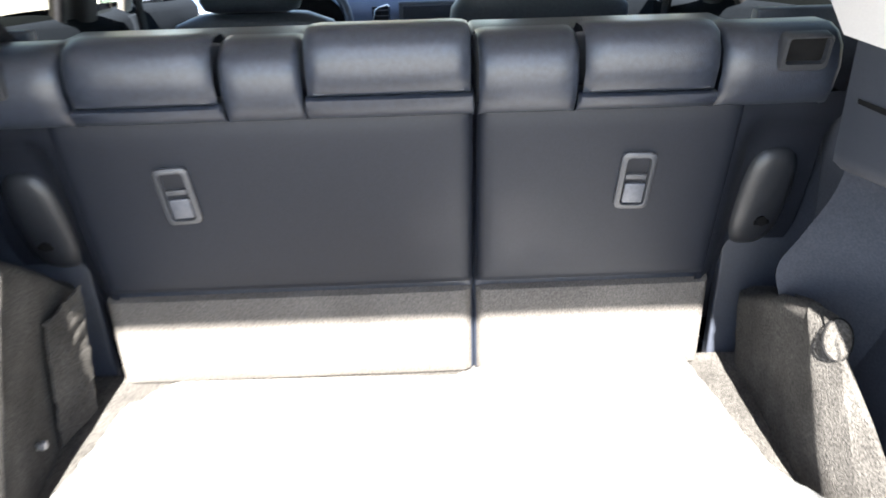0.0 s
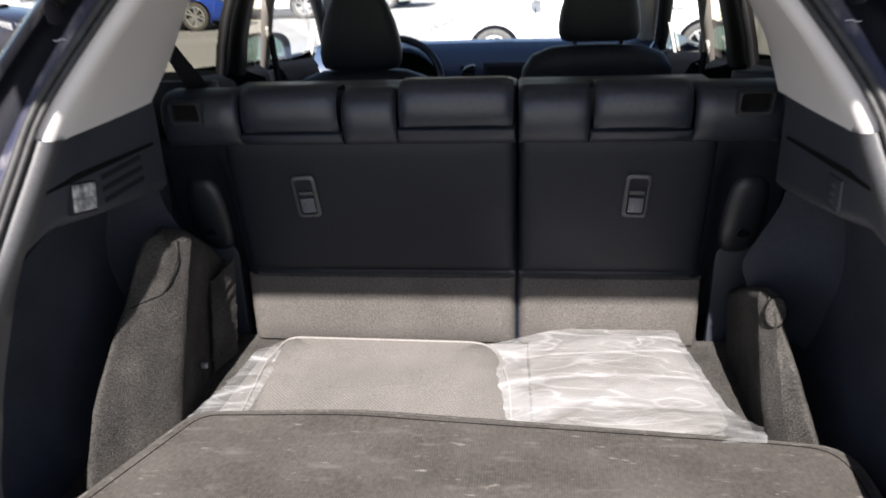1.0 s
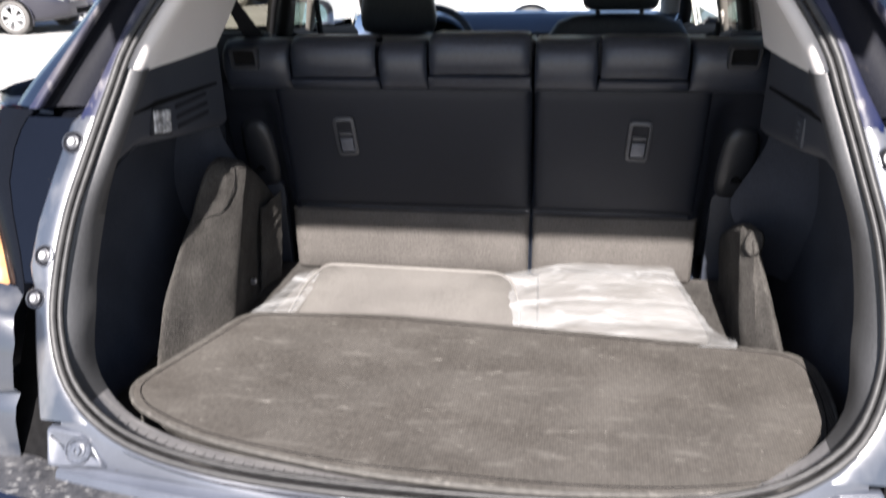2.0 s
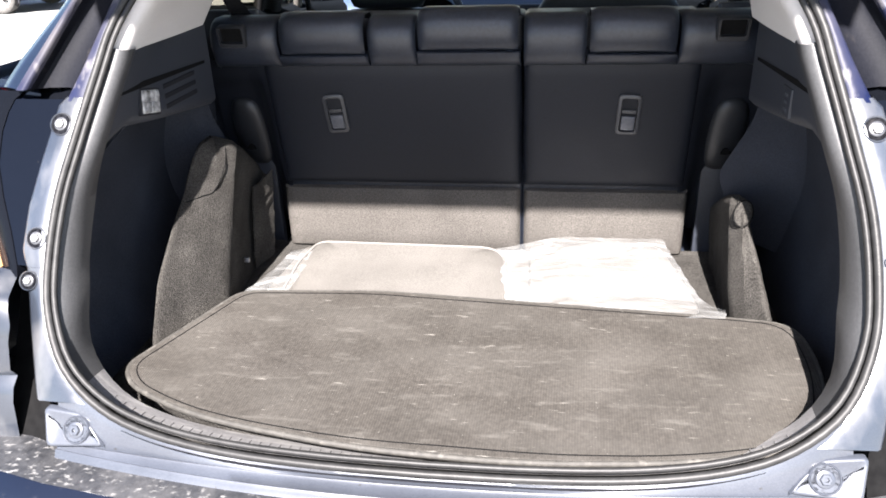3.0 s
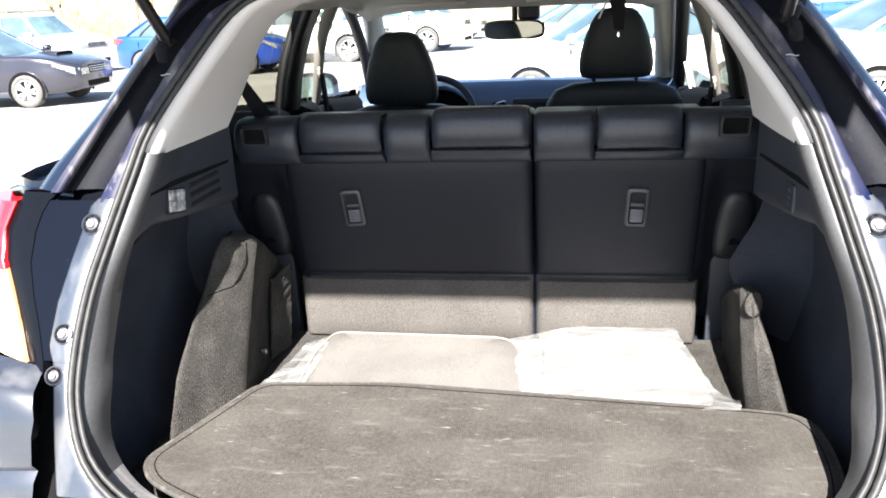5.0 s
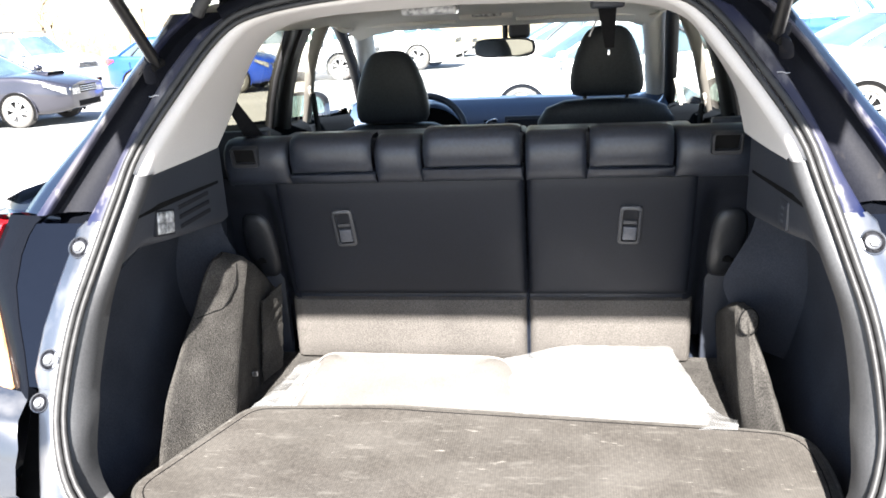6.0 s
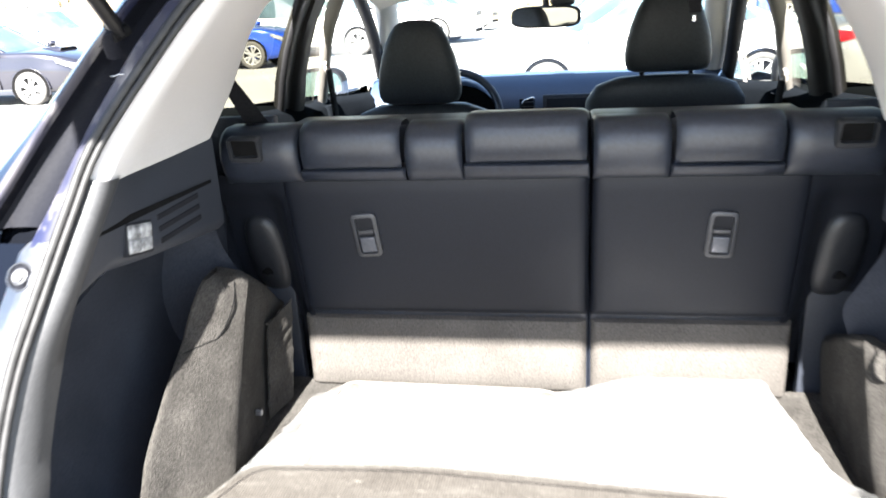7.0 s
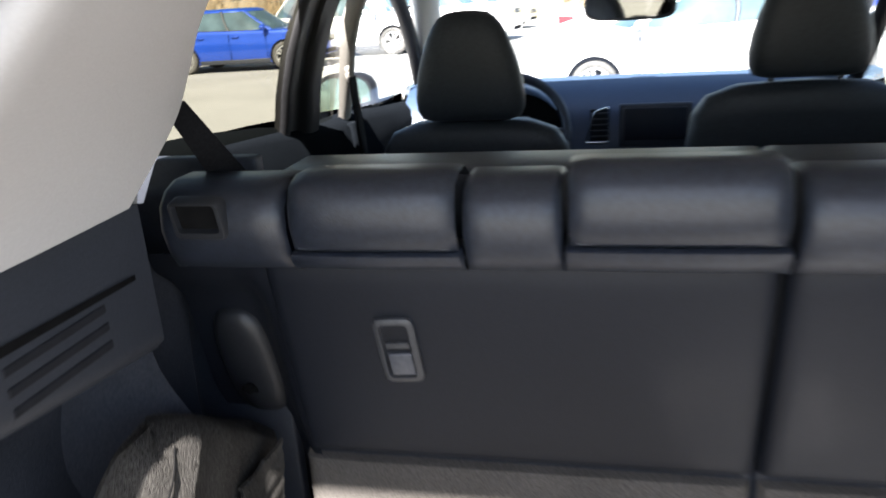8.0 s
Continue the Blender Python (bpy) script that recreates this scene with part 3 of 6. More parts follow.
def quarter(s):
    def row(z, a=0.0):
        k = step(1.24, 1.29, z)
        jx = lerp(0.728, 0.0, k) + k * (0.587 + 0.142 - 0.60 * max(0.0, z - 1.295) - 0.35 * max(0, z - 1.4))
        w = side_width(z)
        y0 = rake(z) + lerp(0.06, 0.035, k)
        if z <= 0.985:
            jx = table(z, [(0.60, 0.72), (0.70, 0.713), (0.84, 0.698), (0.94, 0.686), (0.97, 0.70), (0.985, 0.72)], 1)
            y0 = table(z, [(0.60, -0.80), (0.80, -0.797), (0.825, -0.79), (0.84, -0.775), (0.86, -0.789), (0.91, -0.782), (0.95, -0.765), (0.97, -0.742), (0.985, -0.68)], 1)
        rise = 0.04 * step(0.90, 0.985, z) * step(1.08, 0.99, z)
        return [Vector((s * x, y, z + rise * step(0.74, 0.84, x))) for x, y in ((jx, y0), (lerp(jx, w, 0.5), y0 - 0.012 * (1 - k) + 0.01 * k), (lerp(jx, w, 0.86), y0 + 0.05), (w, y0 + 0.13), (w + 0.006, -0.2), (w + 0.004, 0.06))]
    part("bumper_corner", loft([row(z) for z in (0.60, 0.70, 0.80, 0.825, 0.84, 0.86, 0.885, 0.91, 0.935, 0.955, 0.97, 0.985)]), JAMB, suv, "dusty navy bumper corner below the tail lamp")
    part("quarter_panel", loft([row(z) for z in (0.9851, 1.10, 1.20, 1.26, 1.275)]), NAVY, suv)
    # tail lamp wrapped round the corner: lenses, black housing, and a navy facet beside the jamb plate
    inner = lambda z: table(z, [(0.985, 0.752), (1.0, 0.76), (1.06, 0.785), (1.10, 0.804), (1.15, 0.829), (1.2, 0.836), (1.262, 0.815)], 1)
    crease = lambda z: table(z, [(0.985, 0.715), (1.0, 0.718), (1.05, 0.735), (1.10, 0.755), (1.15, 0.770), (1.2, 0.769), (1.245, 0.757), (1.262, 0.735)], 1)

    def lamp_row(z, out):
        w = side_width(z)
        y0, x0 = rake(z) + 0.022 - out, inner(z)
        low = 0.045 * step(1.06, 0.99, z)
        return [Vector((s * x, y, z + h)) for x, y, h in ((x0 + 0.002, y0 + 0.05, 0), (x0 + 0.003, y0 + 0.003, 0), (x0 + 0.009, y0, 0.1 * low), (lerp(x0, 0.87, 0.6), y0 + 0.006, 0.6 * low), (0.888, y0 + 0.03, low), (w + 0.006, y0 + 0.075, low), (w + 0.004, y0 + 0.12, low), (w - 0.02, y0 + 0.14, low))]
    lamp = part("tail_lamp", loft([lamp_row(z, 0.0) for z in (0.99, 1.0, 1.03, 1.06, 1.10, 1.13, 1.135)], cap=True), AMBER, suv, "tail lamp with red and amber lenses")
    part("red_lens", loft([lamp_row(z, 0.003) for z in (1.137, 1.15, 1.17, 1.2, 1.235, 1.247)], cap=True), REDLENS, lamp, "glossy red lens")
    zs = (0.978, 0.985, 1.0, 1.05, 1.10, 1.15, 1.2, 1.23, 1.25, 1.262)
    part("lamp_housing", loft([[Vector((s * x, rake(z) + y, z)) for x, y in ((crease(z) - 0.003, 0.03), (crease(z), 0.012), (crease(z) + 0.004, 0.0115), (lerp(crease(z), inner(z), 0.55), 0.021), (inner(z) - 0.004, 0.028), (inner(z), 0.030), (inner(z) + 0.001, 0.06))] for z in zs]), HOUSING, lamp, "satin black housing")
    edge = lambda z: table(z, PLATE, 1)
    part("lamp_facet", loft([[Vector((s * x, rake(z) + y, z)) for x, y in ((edge(z) - 0.002, 0.03), (edge(z) + 0.001, 0.010), (lerp(edge(z), crease(z), 0.5), 0.011), (crease(z) - 0.002, 0.0125), (crease(z) + 0.001, 0.022))] for z in zs[2:-1]]), FACET, lamp, "dusty navy facet")


quarter(-1), quarter(1)
for s in (-1, 1):
    def shoulder(u, v):
        x = lerp(0.725, 0.935, u)
        back = rake(1.262) + 0.03 + 0.10 * step(0.55, 1.0, u)
        return (s * x, lerp(back, 0.08, v), 1.2655 - 0.022 * u ** 3 + 0.012 * v * (1 - u))
    part("shoulder_panel", sheet(shoulder, 12, 8), NAVY, suv)


def bumper_row(z):
    y = table(z, [(0.28, -0.98), (0.40, -1.02), (0.55, -1.03), (0.66, -1.01), (0.70, -0.985), (0.715, -0.968), (0.728, -0.949)], 1)
    half = [(0.0, 0.0), (0.2, 0.0055), (0.4, 0.0216), (0.6, 0.049), (0.70, 0.072), (0.78, 0.11), (0.86, 0.19), (0.915, 0.36), (0.92, 0.60)]
    return [Vector((x, y + d, z)) for x, d in [(-a, b) for a, b in half[::-1]] + half[1:]]


part("rear_bumper", loft([bumper_row(z) for z in (0.28, 0.4, 0.55, 0.66, 0.70, 0.715, 0.724, 0.728)]), NAVY, suv)
part("bumper_top", loft([[Vector((p.x * k, p.y + d, 0.7283 + e)) for p in bumper_row(0.728)[1:-1]] for k, d, e in ((1.0, 0.0, 0.0), (0.99, 0.02, 0.002), (0.96, 0.05, 0.002), (0.92, 0.09, 0.0))]), SHELF, suv, "dusty dark bumper step with pale flakes")

# carpeted floor and side walls of the cargo bay
floor_outline = rounded([(-0.72, 0.10, 0.02), (-0.72, -0.60, 0.12), (-0.45, -0.775, 0.2), (0.45, -0.775, 0.2), (0.72, -0.60, 0.12), (0.72, 0.10, 0.02)])
part("cargo_floor", slab(floor_outline, 0.66, 0.705), CARPET, suv, "dark grey cargo floor carpet")


def side_edge(y):
    """The arched lower edge of the black side trim."""
    return 1.182 - 0.35 * max(0.0, -0.45 - y) ** 1.3 * 2.5 - 0.13 * max(0.0, y + 0.45)


def trim_x(y, z):
    return lerp(0.577, seal_x(z) - 0.024, step(-0.33, rake(z) + 0.036, y))


def side_trim(s):
    def face(u, v):
        y = lerp(-0.12, -0.53, u)
        lo, hi = side_edge(y), 1.309 - 0.042 * y
        z = lerp(lo, hi, v)
        y = lerp(-0.12, max(-0.56, rake(z) + 0.036), u)
        return (s * (trim_x(y, z) + 0.014 * step(0.08, 0.0, v)), y, z)
    trim = part("side_trim", sheet(face, 30, 14), BLACK, suv, "black plastic side trim with storage slots", solid=0.0)
    # lip under the arch
    part("trim_lip", sheet(lambda u, v: (s * (trim_x(lerp(-0.12, -0.535, u), side_edge(lerp(-0.12, -0.535, u))) + 0.014 + 0.08 * v), lerp(-0.12, -0.535, u), side_edge(lerp(-0.12, -0.535, u)) + 0.012 * v), 26, 3), BLACK, trim)
    part("groove", loft([[(s * (trim_x(lerp(-0.15, -0.527, t), 1.246) - 0.0012), lerp(-0.15, -0.527, t), 1.240 + 0.013 * t + w) for w in (-0.0032 - 0.0034 * t, 0.0032 + 0.0034 * t)] for t in [k / 10 for k in range(11)]]), VOID, trim, smooth=False)
    for k in range(3 if s < 0 else 0):
        z = 1.228 - 0.0195 * k
        part("slot", box(s * 0.5755, -0.345, z - 0.0052, s * 0.580, -0.205, z + 0.0046, 0.002), SLOT, trim, smooth=False)
    if s < 0:
        tilt = Matrix.Translation((0, -0.40, 1.2125)) @ Matrix.Rotation(radians(-11), 4, "X")
        lamp = part("cargo_lamp", box(-0.60, -0.033, -0.0225, -0.5755, 0.033, 0.0225, 0.003, tilt), CLEARLENS, trim, "clear rectangular cargo lamp lens")
        part("lens_frame", box(-0.60, -0.036, -0.0255, -0.5765, 0.036, 0.0255, 0.002, tilt), SLOT, lamp)
        for ya, za in ((-0.030, -0.0195), (0.001, -0.0195), (-0.030, 0.0015), (0.001, 0.0015)):
            part("lens_cell", box(-0.577, ya, za, -0.5742, ya + 0.029, za + 0.018, 0.0012, tilt), CLEARLENS, lamp)
    else:
        plate = part("hook_plate", box(0.5755, -0.395, 1.182, 0.60, -0.345, 1.233, 0.002), BLACK, trim)
        for a, b in ((1.216, 1.222), (1.204, 1.209), (1.192, 1.197)):
            part("mark", box(0.5748, -0.379, a, 0.577, -0.363, b), PULL, plate, smooth=False)
    rim = smooth_line([(0.579, -0.121, 1.312), (0.588, -0.122, 1.24), (0.600, -0.122, 1.185), (0.594, -0.12, 1.11), (0.563, -0.11, 1.035), (0.547, -0.09, 0.975), (0.575, -0.065, 0.90), (0.60, -0.05, 0.80)], 4)
    part("corner_carpet", loft([[Vector((s * lerp(p.x, 0.715, t), p.y + 0.004 - 0.12 * t ** 2.2, p.z)) for t in (0, 0.1, 0.3, 0.5, 0.7, 0.85, 1)] for p in rim]), SIDEC, suv, "dark carpeted front corner of the bay")
    # recessed carpeted wall below
    part("side_carpet", sheet(lambda u, v: (s * (0.665 + 0.03 * math.sin(math.pi * v)), lerp(0.10, rake(lerp(0.69, 1.2, v)) + 0.10, u), lerp(0.69, 1.2, v)), 8, 8), SIDEC, suv, "dark carpeted side wall")


side_trim(-1), side_trim(1)
for s in (-1, 1):
    part("carpet_strip", sheet(lambda u, v: (s * (lerp(0.637, 0.656, u) - 0.022 * (2 * v - 1) ** 2 + 0.008), rake(lerp(0.83, 1.02, v)) + lerp(0.062, 0.090, u), lerp(0.83, 1.02, v)), 4, 16), SIDEC, suv, "edge of the dark side carpet")
for s in (-1, 1):
    part("seat_side_wall", box(s * 0.545, 0.105, 0.60, s * 0.80, 0.13, 1.315, 0.004), BLACK, suv)


def arch_cover(s, top, xi, slope, back, out):
    """The carpeted wheel arch cover beside the seat: a leaning, rounded column that flows outwards to the rear."""
    rows, n = [], 22
    for k in range(n + 1):
        v = k / n
        z = 0.70 + (top - 0.70) * math.sin(v * math.pi / 2) ** 0.9
        dome = step(0.70, 1.0, v) ** 1.4
        x_in = xi + 0.004 * (1 - v) + (0.042 if s < 0 else 0.018) * dome
        y_r = -0.372 + slope * (z - 0.70) + 0.03 * dome
        x_o, y_o = table(z, out, 1), table(z, out, 2) + back * dome
        away = lambda y: x_in + (0.11 if s < 0 else 0.06) * (y - y_r)
        line = [(0.64, 0.09), (away(0.06) + 0.012, 0.085), (away(0.0), 0.01), (away(-0.09), -0.08), (away(lerp(-0.09, y_r, 0.62)), lerp(-0.09, y_r, 0.62)), (x_in + 0.001, y_r + 0.032), (x_in + 0.015, y_r - 0.020),
                (lerp(x_in, x_o, 0.45), lerp(y_r, y_o, 0.42)), (lerp(x_in, x_o, 0.78), lerp(y_r, y_o, 0.76)), (x_o + 0.002, y_o - 0.004), (x_o + 0.010, y_o + 0.008), (x_o + 0.014, y_o + 0.05), (x_o + 0.03, y_o + 0.16)]
        line = smooth_line([(a, b, 0) for a, b in line], 3)
        sl = lambda p: 1 - 0.44 * max(0.0, min(1.0, (p.y + 0.18) / 0.24)) ** 1.35
        wob = lambda p: 0.006 * noise.noise(Vector((p.x * 9, p.y * 9, z * 6 + 2.7 * s))) + 0.0025 * noise.noise(Vector((p.x * 35, p.y * 35, z * 30 + s)))
        rows.append([Vector((s * (p.x + wob(p)), p.y + wob(p), 0.70 + (z - 0.70) * sl(p))) for p in line])
    bm = loft(rows)
    c = sum(rows[-1][6:30], Vector()) / 24
    cv = bm.verts.new(c + Vector((0, 0, 0.004)))
    bm.verts.ensure_lookup_table()
    last = bm.verts[-1 - len(rows[-1]):-1]
    for a, b in zip(last, last[1:]):
        bm.faces.new((a, b, cv))
    cover = part("arch_cover", bm, CARPET, suv, "grey carpeted wheel arch cover")
    return cover, rows


left_cover, lrows = arch_cover(-1, 1.082, 0.526, 0.50, 0.02, [(0.70, 0.606, -0.53), (0.77, 0.602, -0.50), (0.855, 0.60, -0.455), (0.93, 0.59, -0.39), (0.995, 0.582, -0.315), (1.05, 0.572, -0.285), (1.10, 0.56, -0.25)])
right_cover, rrows = arch_cover(1, 0.960, 0.548, 0.60, 0.0, [(0.70, 0.608, -0.48), (0.79, 0.597, -0.40), (0.824, 0.590, -0.35), (0.87, 0.585, -0.30), (0.907, 0.577, -0.255), (0.943, 0.566, -0.225), (0.99, 0.556, -0.20)])
def ragged(u, v):
    z = lerp(0.72, 0.925, v)
    jag = 0.0026 * noise.noise(Vector((u * 3, v * 22, 0.5))) + 0.0014 * noise.noise(Vector((u * 9, v * 60, 2.0)))
    return (-lerp(0.549 - 0.012 * v, 0.531 - 0.010 * v, u) + jag, lerp(-0.115, -0.02, u) + 0.03 * v + jag, z + 0.012 * u * v + 3 * jag * v)


part("carpet_edge", sheet(ragged, 10, 40), CARPET, left_cover, "ragged cut edge of the carpet", solid=0.004)
part("fastener", box(-0.546, -0.176, 0.766, -0.532, -0.168, 0.778, 0.002), STEEL, left_cover)
seam = [lrows[11][i] + Vector((0, -0.001, 0)) for i in (28, 25, 22, 20)] + [lrows[k][i] + Vector((0.002, -0.001, 0)) for k, i in ((12, 18), (14, 17), (17, 17))]
seam = smooth_line(seam, 5)
part("carpet_seam", tube(seam, 0.0011, 8), VOID, left_cover)
# round carpet plug in the top of the other cover
axis = Vector((-0.30, -0.74, 0.60)).normalized()
m = Matrix.Translation((0.570, -0.232, 0.942)) @ axis.to_track_quat("Z", "Y").to_matrix().to_4x4()
oval = lambda a, b, h: [m @ Vector((a * math.cos(t * math.pi / 14), b * math.sin(t * math.pi / 14), h)) for t in range(28)]
part("carpet_plug", loft([oval(0.017, 0.027, -0.02), oval(0.017, 0.027, 0.002), oval(0.0155, 0.025, 0.0035), oval(0.008, 0.013, 0.004)], True, True), CARPET, right_cover, "oval carpet plug")
part("carpet_seam", tube(oval(0.0185, 0.0285, 0.0015), 0.0011, 8, closed=True), VOID, right_cover)

# pale grey pillar trim that arches over the opening
REAR = smooth_line([(0.569, 1.324, 0), (0.548, 1.37, 0), (0.487, 1.467, 0), (0.418, 1.553, 0), (0.345, 1.588, 0), (0.19, 1.606, 0), (0, 1.612, 0)], 5)
def front_edge(s):
    k = 0.0 if s < 0 else 1.0
    return smooth_line([(0.566, 1.317 - 0.004 * k, -0.150 + 0.045 * k), (0.566, 1.385, -0.040 + 0.03 * k), (0.537, 1.44, -0.040 + 0.03 * k), (0.487, 1.50, -0.08 + 0.03 * k), (0.425, 1.552, -0.11), (0.30, 1.582, -0.17), (0, 1.592, -0.2)], 5)


def pillar(s):
    rows = []
    for a, b in zip(REAR, front_edge(s)):
        p, q = Vector((a.x, rake(a.y) + 0.004, a.y)), Vector((b.x, b.z, b.y))
        out = Vector((0.9, 0, 0.45)) * (0.022 * step(1.64, 1.45, a.y) * step(1.33, 1.46, a.y))
        roll = step(1.62, 1.5, a.y)
        row = [p + Vector((0.014, -0.004, 0.012)), p, p + Vector((-0.010 * roll, 0.006, -0.003)), p + Vector((-0.016 * roll, 0.022, -0.006))]
        for t in (0.2, 0.4, 0.6, 0.8, 0.95, 1.0):
            row.append(p.lerp(q, t) - Vector((0.016, 0, 0.004)) * roll * (1 - t) - Vector((0.004, 0, 0)) * math.sin(math.pi * t) + out * math.sin(math.pi * t) * 0.5)
        row.append(q + Vector((0.03, 0.01, 0.02)))
        rows.append([Vector((s * v.x, v.y, v.z)) for v in row])
    part("pillar_trim", loft(rows), GREY, suv, "pale grey moulded pillar trim")


pillar(-1), pillar(1)
part("headliner", skew(sheet(lambda u, v: ((2 * v - 1) * lerp(0.50, 0.60, u), lerp(-0.18, 1.5, u), 1.598 + 0.012 * math.sin(math.pi * u) - 0.07 * u ** 4 - 0.035 * abs(2 * v - 1) ** 8), 12, 16)), LINER, suv, "pale cloth headliner")
part("roof", sheet(lambda u, v: ((2 * v - 1) * 0.672 - 0.027 * max(0.0, lerp(-0.52, 1.35, u)), lerp(-0.42, 1.45, u), 1.645 + 0.035 * math.sin(math.pi * lerp(0.15, 0.95, u)) - 0.05 * abs(2 * v - 1) ** 3), 12, 14), NAVY, suv)

# raised tailgate with its window, and the gas struts
HINGE, TIP = Vector((0, -0.36, 1.672)), Vector((0, -1.29, 2.187))


def gate_pt(u, v, lift=0.0):
    x = (2 * v - 1) * lerp(0.56, 0.66, math.sin(math.pi * min(1, u * 0.8)))
    p = HINGE.lerp(TIP, u)
    up = Vector((0, 0.49, 0.87))
    return Vector((x, p.y, p.z)) + up * (0.07 * math.sin(math.pi * u) - 0.05 * (1 - u) * abs(2 * v - 1) ** 4 + lift)


def gate_shell(u0, u1, v0, v1, thick):
    rings = []
    for k in range(9):
        u = lerp(u0, u1, k / 8)
        low = [gate_pt(u, lerp(v0, v1, q / 12)) for q in range(13)]
        rings.append(low + [gate_pt(u, lerp(v0, v1, q / 12), thick) for q in range(12, -1, -1)])
    return loft(rings, True, True)


tailgate = part("tailgate", gate_shell(0.52, 1.0, 0.0, 1.0, 0.05), NAVY, suv, "raised navy tailgate")
for u0, u1, v0, v1 in ((0.0, 0.08, 0.0, 1.0), (0.08, 0.52, 0.0, 0.09), (0.08, 0.52, 0.91, 1.0)):
    part("tailgate_rim", gate_shell(u0, u1, v0, v1, 0.04), NAVY, tailgate)
part("rear_window", sheet(lambda u, v: gate_pt(lerp(0.078, 0.525, u), lerp(0.085, 0.915, v), 0.004), 6, 8), mat("tinted_rear_window", (0.004, 0.004, 0.005), (0.006, 0.006, 0.007), 0.05, 0, 10, 0, stain=0.1), tailgate, "dark tinted rear window")
for s in (-1, 1):
    lo, hi = Vector((s * 0.522, -0.44, 1.513)), Vector((s * 0.462, -0.93, 1.925))
    strut = part("gas_strut", tube([lo, lo.lerp(hi, 0.5)], 0.0065), GLOSS, suv, "black gas strut")
    part("strut_body", tube([lo.lerp(hi, 0.03), hi], 0.0105, 12), GLOSS, strut)
    part("strut_bracket", tube(smooth_line([lo + Vector((s * 0.022, 0.012, -0.03)), lo + Vector((s * 0.016, -0.002, -0.012)), lo + Vector((s * 0.010, -0.006, 0.004)), lo + Vector((s * 0.012, 0.004, 0.02))], 3), 0.011, 8, 0.55), GUTTER, strut, "painted strut bracket")
    part("clip", tube([lo + Vector((s * 0.006, 0.0, -0.053)), lo + Vector((s * 0.013, -0.003, -0.0525)), lo + Vector((s * 0.020, -0.002, -0.055)), lo + Vector((s * 0.026, 0.001, -0.0545))], 0.0009, 6), STEEL, strut)
    part("ball_joint", tube([lo + Vector((s * 0.008, -0.008, -0.004)), lo + Vector((-s * 0.004, 0.012, 0.006))], 0.008), VOID, strut)

# corrugated wiring boot beside the hinge
line = smooth_line([(-0.36, -0.385, 1.660), (-0.395, -0.405, 1.648), (-0.43, -0.405, 1.625), (-0.455, -0.40, 1.596)], 8)
part("wiring_boot", tube(line, [0.0115 + 0.0022 * (i % 2) for i in range(len(line))], 10), RUBBER, suv, "corrugated black wiring boot")

# ---- rear seat ----
rear_seat = thing("rear_seat", (0, 0.2, 0.45), "split black rear bench seat seen from behind", "car seat")


def lean(z):
    return -0.217 * (z - 1.13)


SHAPE = [(1.203, 0.0), (1.210, -0.016), (1.23, -0.024), (1.262, -0.026), (1.29, -0.016), (1.306, 0.004), (1.314, 0.03), (1.314, 0.07), (1.30, 0.10)]
PADSHAPE = [(1.2345, 0.0), (1.2335, -0.020), (1.241, -0.0285), (1.272, -0.031), (1.297, -0.022), (1.315, -0.008), (1.323, 0.02), (1.322, 0.06), (1.30, 0.09)]


def band(x0, x1, shape, rise=0.0, soft=0.012):
    rows = []
    for x, k in ((x0, 1.0), (x0 + soft * 0.3, 0.4), (x0 + soft, 0.0), *[(lerp(x0 + soft, x1 - soft, t), 0.0) for t in (0.2, 0.4, 0.6, 0.8)], (x1 - soft, 0.0), (x1 - soft * 0.3, 0.4), (x1, 1.0)):
        rows.append([Vector((x, lean(z) + d + 0.012 * k - 0.003 * math.sin(math.pi * (x - x0) / (x1 - x0)), z + rise - 0.006 * k)) for z, d in shape])
    return loft(rows)


